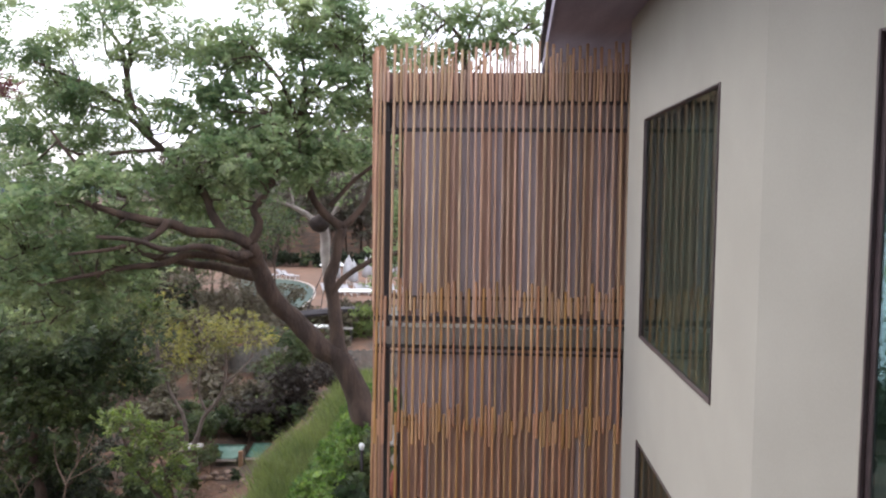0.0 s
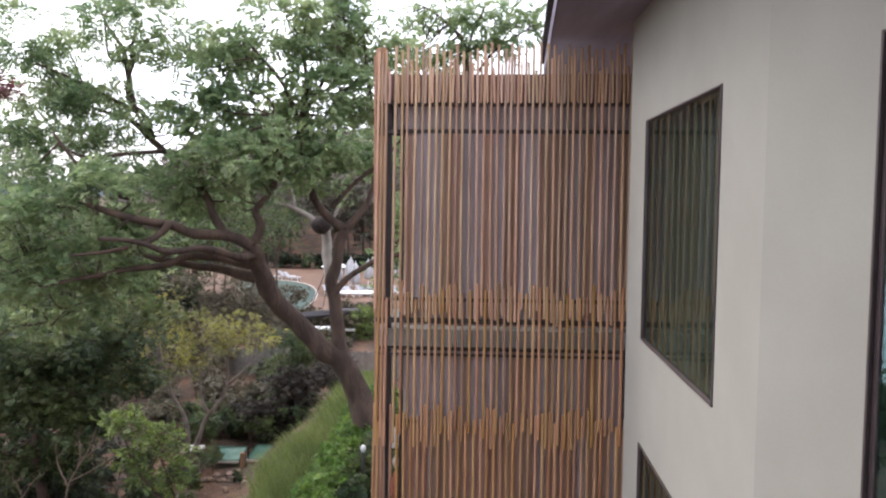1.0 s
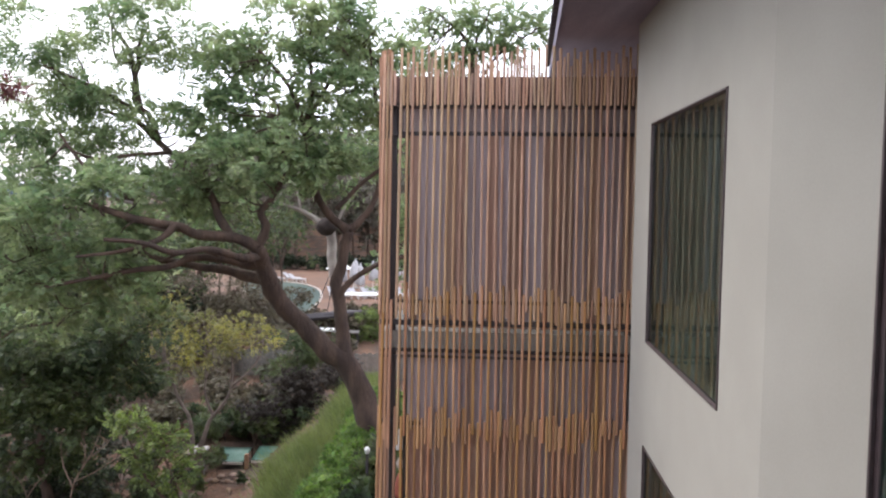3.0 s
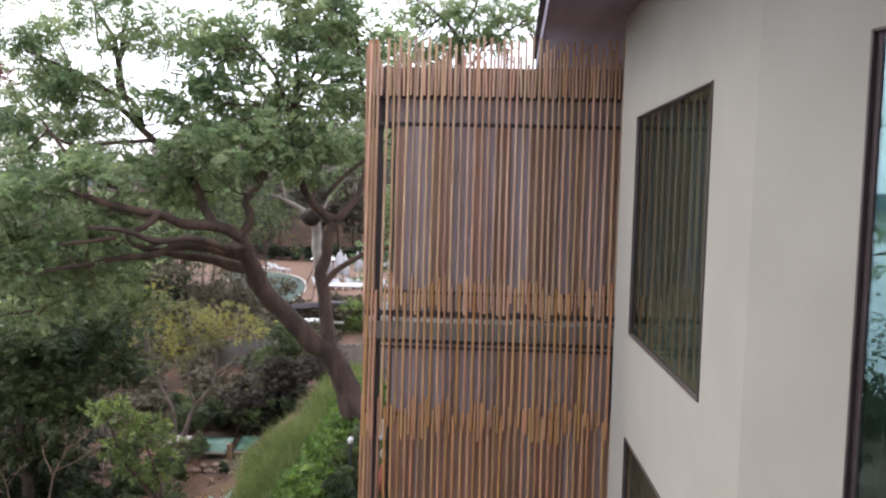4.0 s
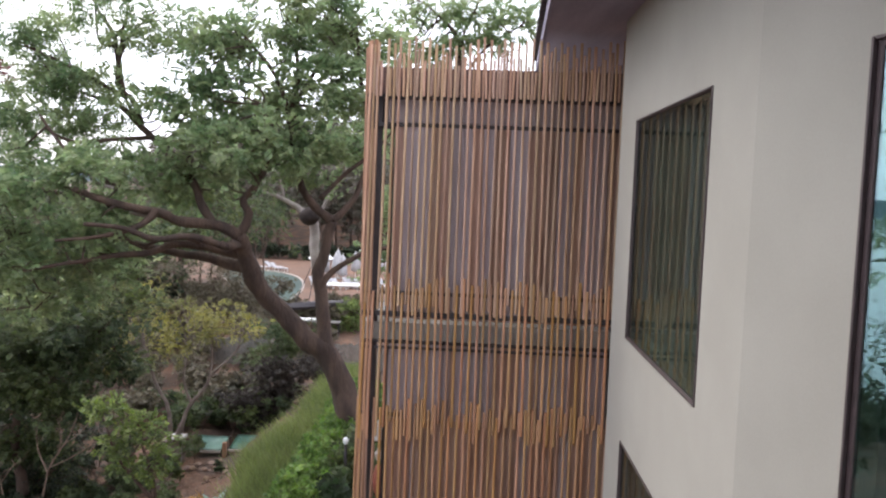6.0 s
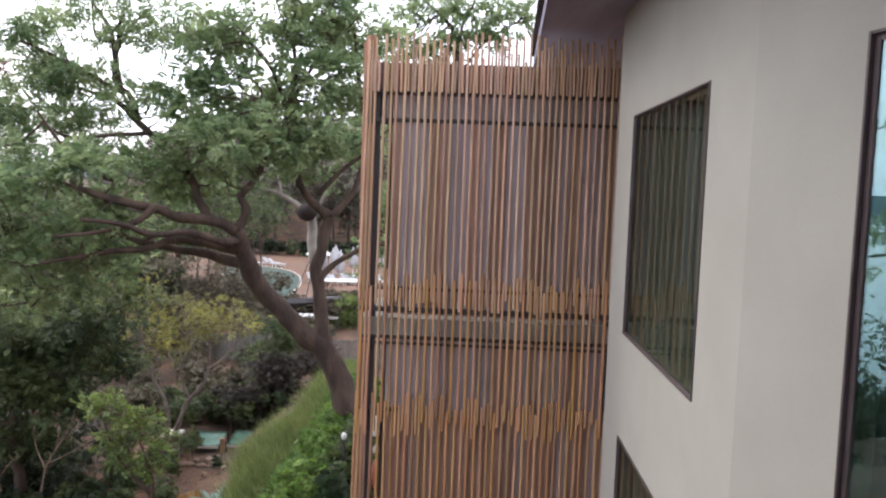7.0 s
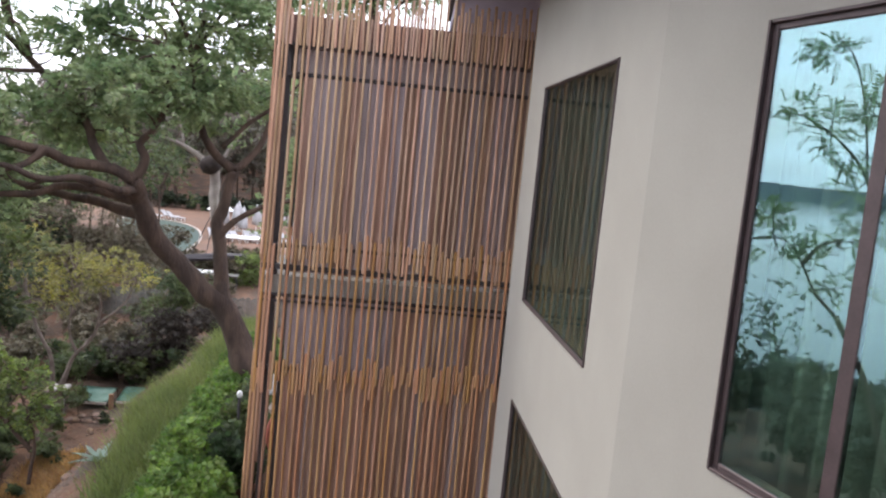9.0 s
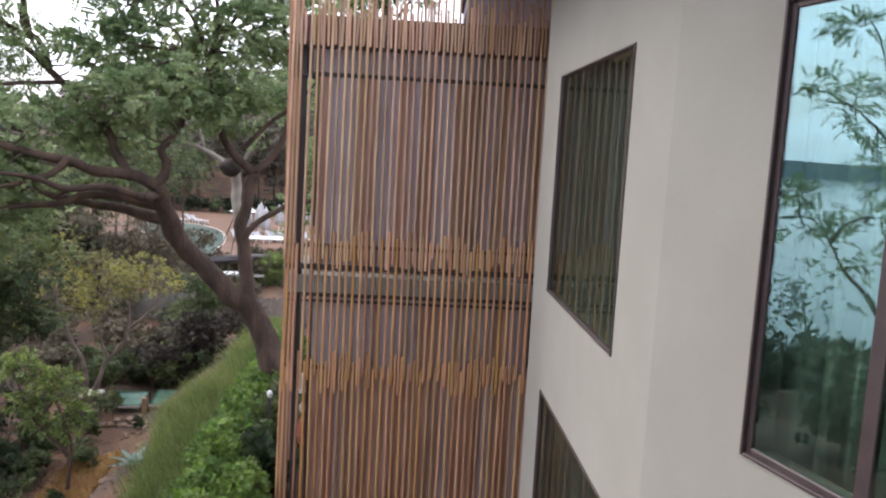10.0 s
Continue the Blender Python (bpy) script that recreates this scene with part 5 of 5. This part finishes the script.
market_table(-7.27, 50.9, 1.8, 1.0, 0.9, "low blue-grey covered table", "covered_table", FENCE)
ob = tagged(empty("open_parasol", (-11.6, 76, -6.95)), "open white parasol on the far terrace", "umbrella")
part("pole", lathe(bmesh.new(), [(0.03, 0), (0.03, 2.3)], 8), WHITE, ob)
part("canopy", lathe(bmesh.new(), [(1.3, 1.75), (0.7, 2.15), (0.05, 2.4)], 12), WHITE, ob)

# timber beam hung on ropes by the pool
swing = tagged(empty("hanging_beam", (-9.0, 52.0, ground_height(-9, 52))), "dark heavy timber beam held by slanting ropes", "timber frame")
g0 = ground_height(-9, 52)
part("beam", tube(bmesh.new(), [Vector((-1.2, 0, -6.2 - g0 - 0.15)), Vector((0, 0, -6.15 - g0)), Vector((1.3, 0.05, -6.02 - g0)), Vector((2.9, 0.1, -5.95 - g0))], 0.27, 0.2, 8, 0.5), STEEL, swing)
for a, b in ((-0.6, 0.5), (0.3, 0.75)):
    part("rope", tube(bmesh.new(), [Vector((a, 0, -6.1 - g0)), Vector((b, 0, -3.4 - g0))], 0.03, 0.03, 5), STEEL, swing)
for a in (-1.0, 2.3):
    part("support", block((a - 0.07, -0.07, -0.3), (a + 0.07, 0.07, -6.15 - g0), None, 0.01), BARK, swing)

# ---- far woods ----
def woods(name, n, seed, area, leafmat, label, leafy=1.0, tall=(5, 10), leaf=0.42, fill=14):
    """Far trees: thin trunks, and crowns of loose leaves in clumps."""
    r = np.random.default_rng(seed)
    bm, spots, outs = bmesh.new(), [], []
    for _ in range(n):
        x, y = area(r)
        z = ground_height(x, y)
        h = r.uniform(*tall)
        lean = r.normal(0, 0.7, 2)
        tip = Vector((x + lean[0], y + lean[1], z + h))
        tube(bm, smooth_line([Vector((x, y, z - 0.3)), Vector((x + lean[0] * 0.2, y, z + h * 0.5)), tip], 2), h * r.uniform(0.012, 0.025), 0.02, 5)
        for _ in range(3):
            q = Vector((x, y, z + h * r.uniform(0.35, 0.6)))
            tube(bm, [q, q + Vector((r.normal(0, 0.16) * h, r.normal(0, 0.16) * h, h * 0.35))], 0.008 * h, 0.01, 4)
        for _ in range(int(9 * leafy * r.uniform(0.4, 1.3))):
            c = np.array([x + lean[0], y + lean[1], z + h * 0.85]) + r.normal(0, 1, 3) * np.array([1.7, 1.7, 1.2]) * h / 7.5
            spots.append(c + r.normal(0, 0.55 * min(1.0, h / 6), (fill, 3)))
    top = tagged(empty(name), label, "woods", kind="stuff")
    part("trunks", bm, BARK, top)
    at = np.concatenate(spots)
    quads_object("leaves", sprays(r, at, unit(r.normal(0, 1, at.shape)), pairs=3, rachis=leaf * 1.7, leaf=leaf, width=leaf * 0.4), leafmat, top)


woods("far_woods", 290, 31, lambda r: (lambda y: (r.uniform(-0.36 * y, 30), y))(r.uniform(96, 190)), LEAF_FAR, "dry grey-brown woods rising beyond the pool", 1.3, (6, 12))
woods("dry_brush", 100, 35, lambda r: (r.uniform(-19, -6.5), r.uniform(30.5, 50)), LEAF_BRUSH, "olive-brown dry brush in the gully", 1.0, (0.6, 1.5), 0.12)
woods("low_brush", 60, 36, lambda r: (r.uniform(-11.0, -5.8), r.uniform(29.8, 34)), LEAF_DARK, "low dark green brush behind the tarpaulins", 1.2, (0.5, 1.2), 0.085)
woods("terrace_brush", 60, 37, lambda r: (r.uniform(-13.5, -3.0), r.uniform(52.5, 56.5)), LEAF_BRUSH, "olive brush along the foot of the terrace", 1.1, (0.7, 1.3), 0.12)
woods("far_brush", 50, 38, lambda r: (r.uniform(-25, -11.5), r.uniform(52.5, 56.5)), LEAF_BRUSH, "grey-brown brush beside the pool", 1.2, (1.2, 2.3), 0.12)
woods("ground_brush", 150, 39, lambda r: (r.uniform(-14.5, -8.1), r.uniform(18.8, 27)), LEAF_DARK, "low dark growth on the gully floor", 0.9, (0.3, 0.85), 0.06, 18)
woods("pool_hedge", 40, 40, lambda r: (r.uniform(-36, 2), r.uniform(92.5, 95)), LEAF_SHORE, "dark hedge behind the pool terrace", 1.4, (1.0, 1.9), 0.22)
woods("gully_woods", 110, 32, lambda r: (r.uniform(-48, -15), r.uniform(34, 75)), LEAF_DARK, "mixed green trees along the gully", 1.9, (4, 9), 0.18, 17)
# slope growth kept near-black so that its mirror image reads as shaded
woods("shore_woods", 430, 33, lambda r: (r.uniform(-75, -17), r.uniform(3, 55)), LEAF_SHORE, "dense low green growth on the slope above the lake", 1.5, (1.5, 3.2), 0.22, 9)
grow("slender_tree", [SLENDER_LIMBS], [SLENDER_CROWN], BARK, LEAF, 17, (SLENDER_LIMBS[0][2][0], SLENDER_LIMBS[0][2][1], -8.0), "slender tree with sparse feathery sprays above the lake slope",
     density=9, clumps=5, spread=0.16, leaf=0.11, width=0.02, rachis=0.36, pairs=7)
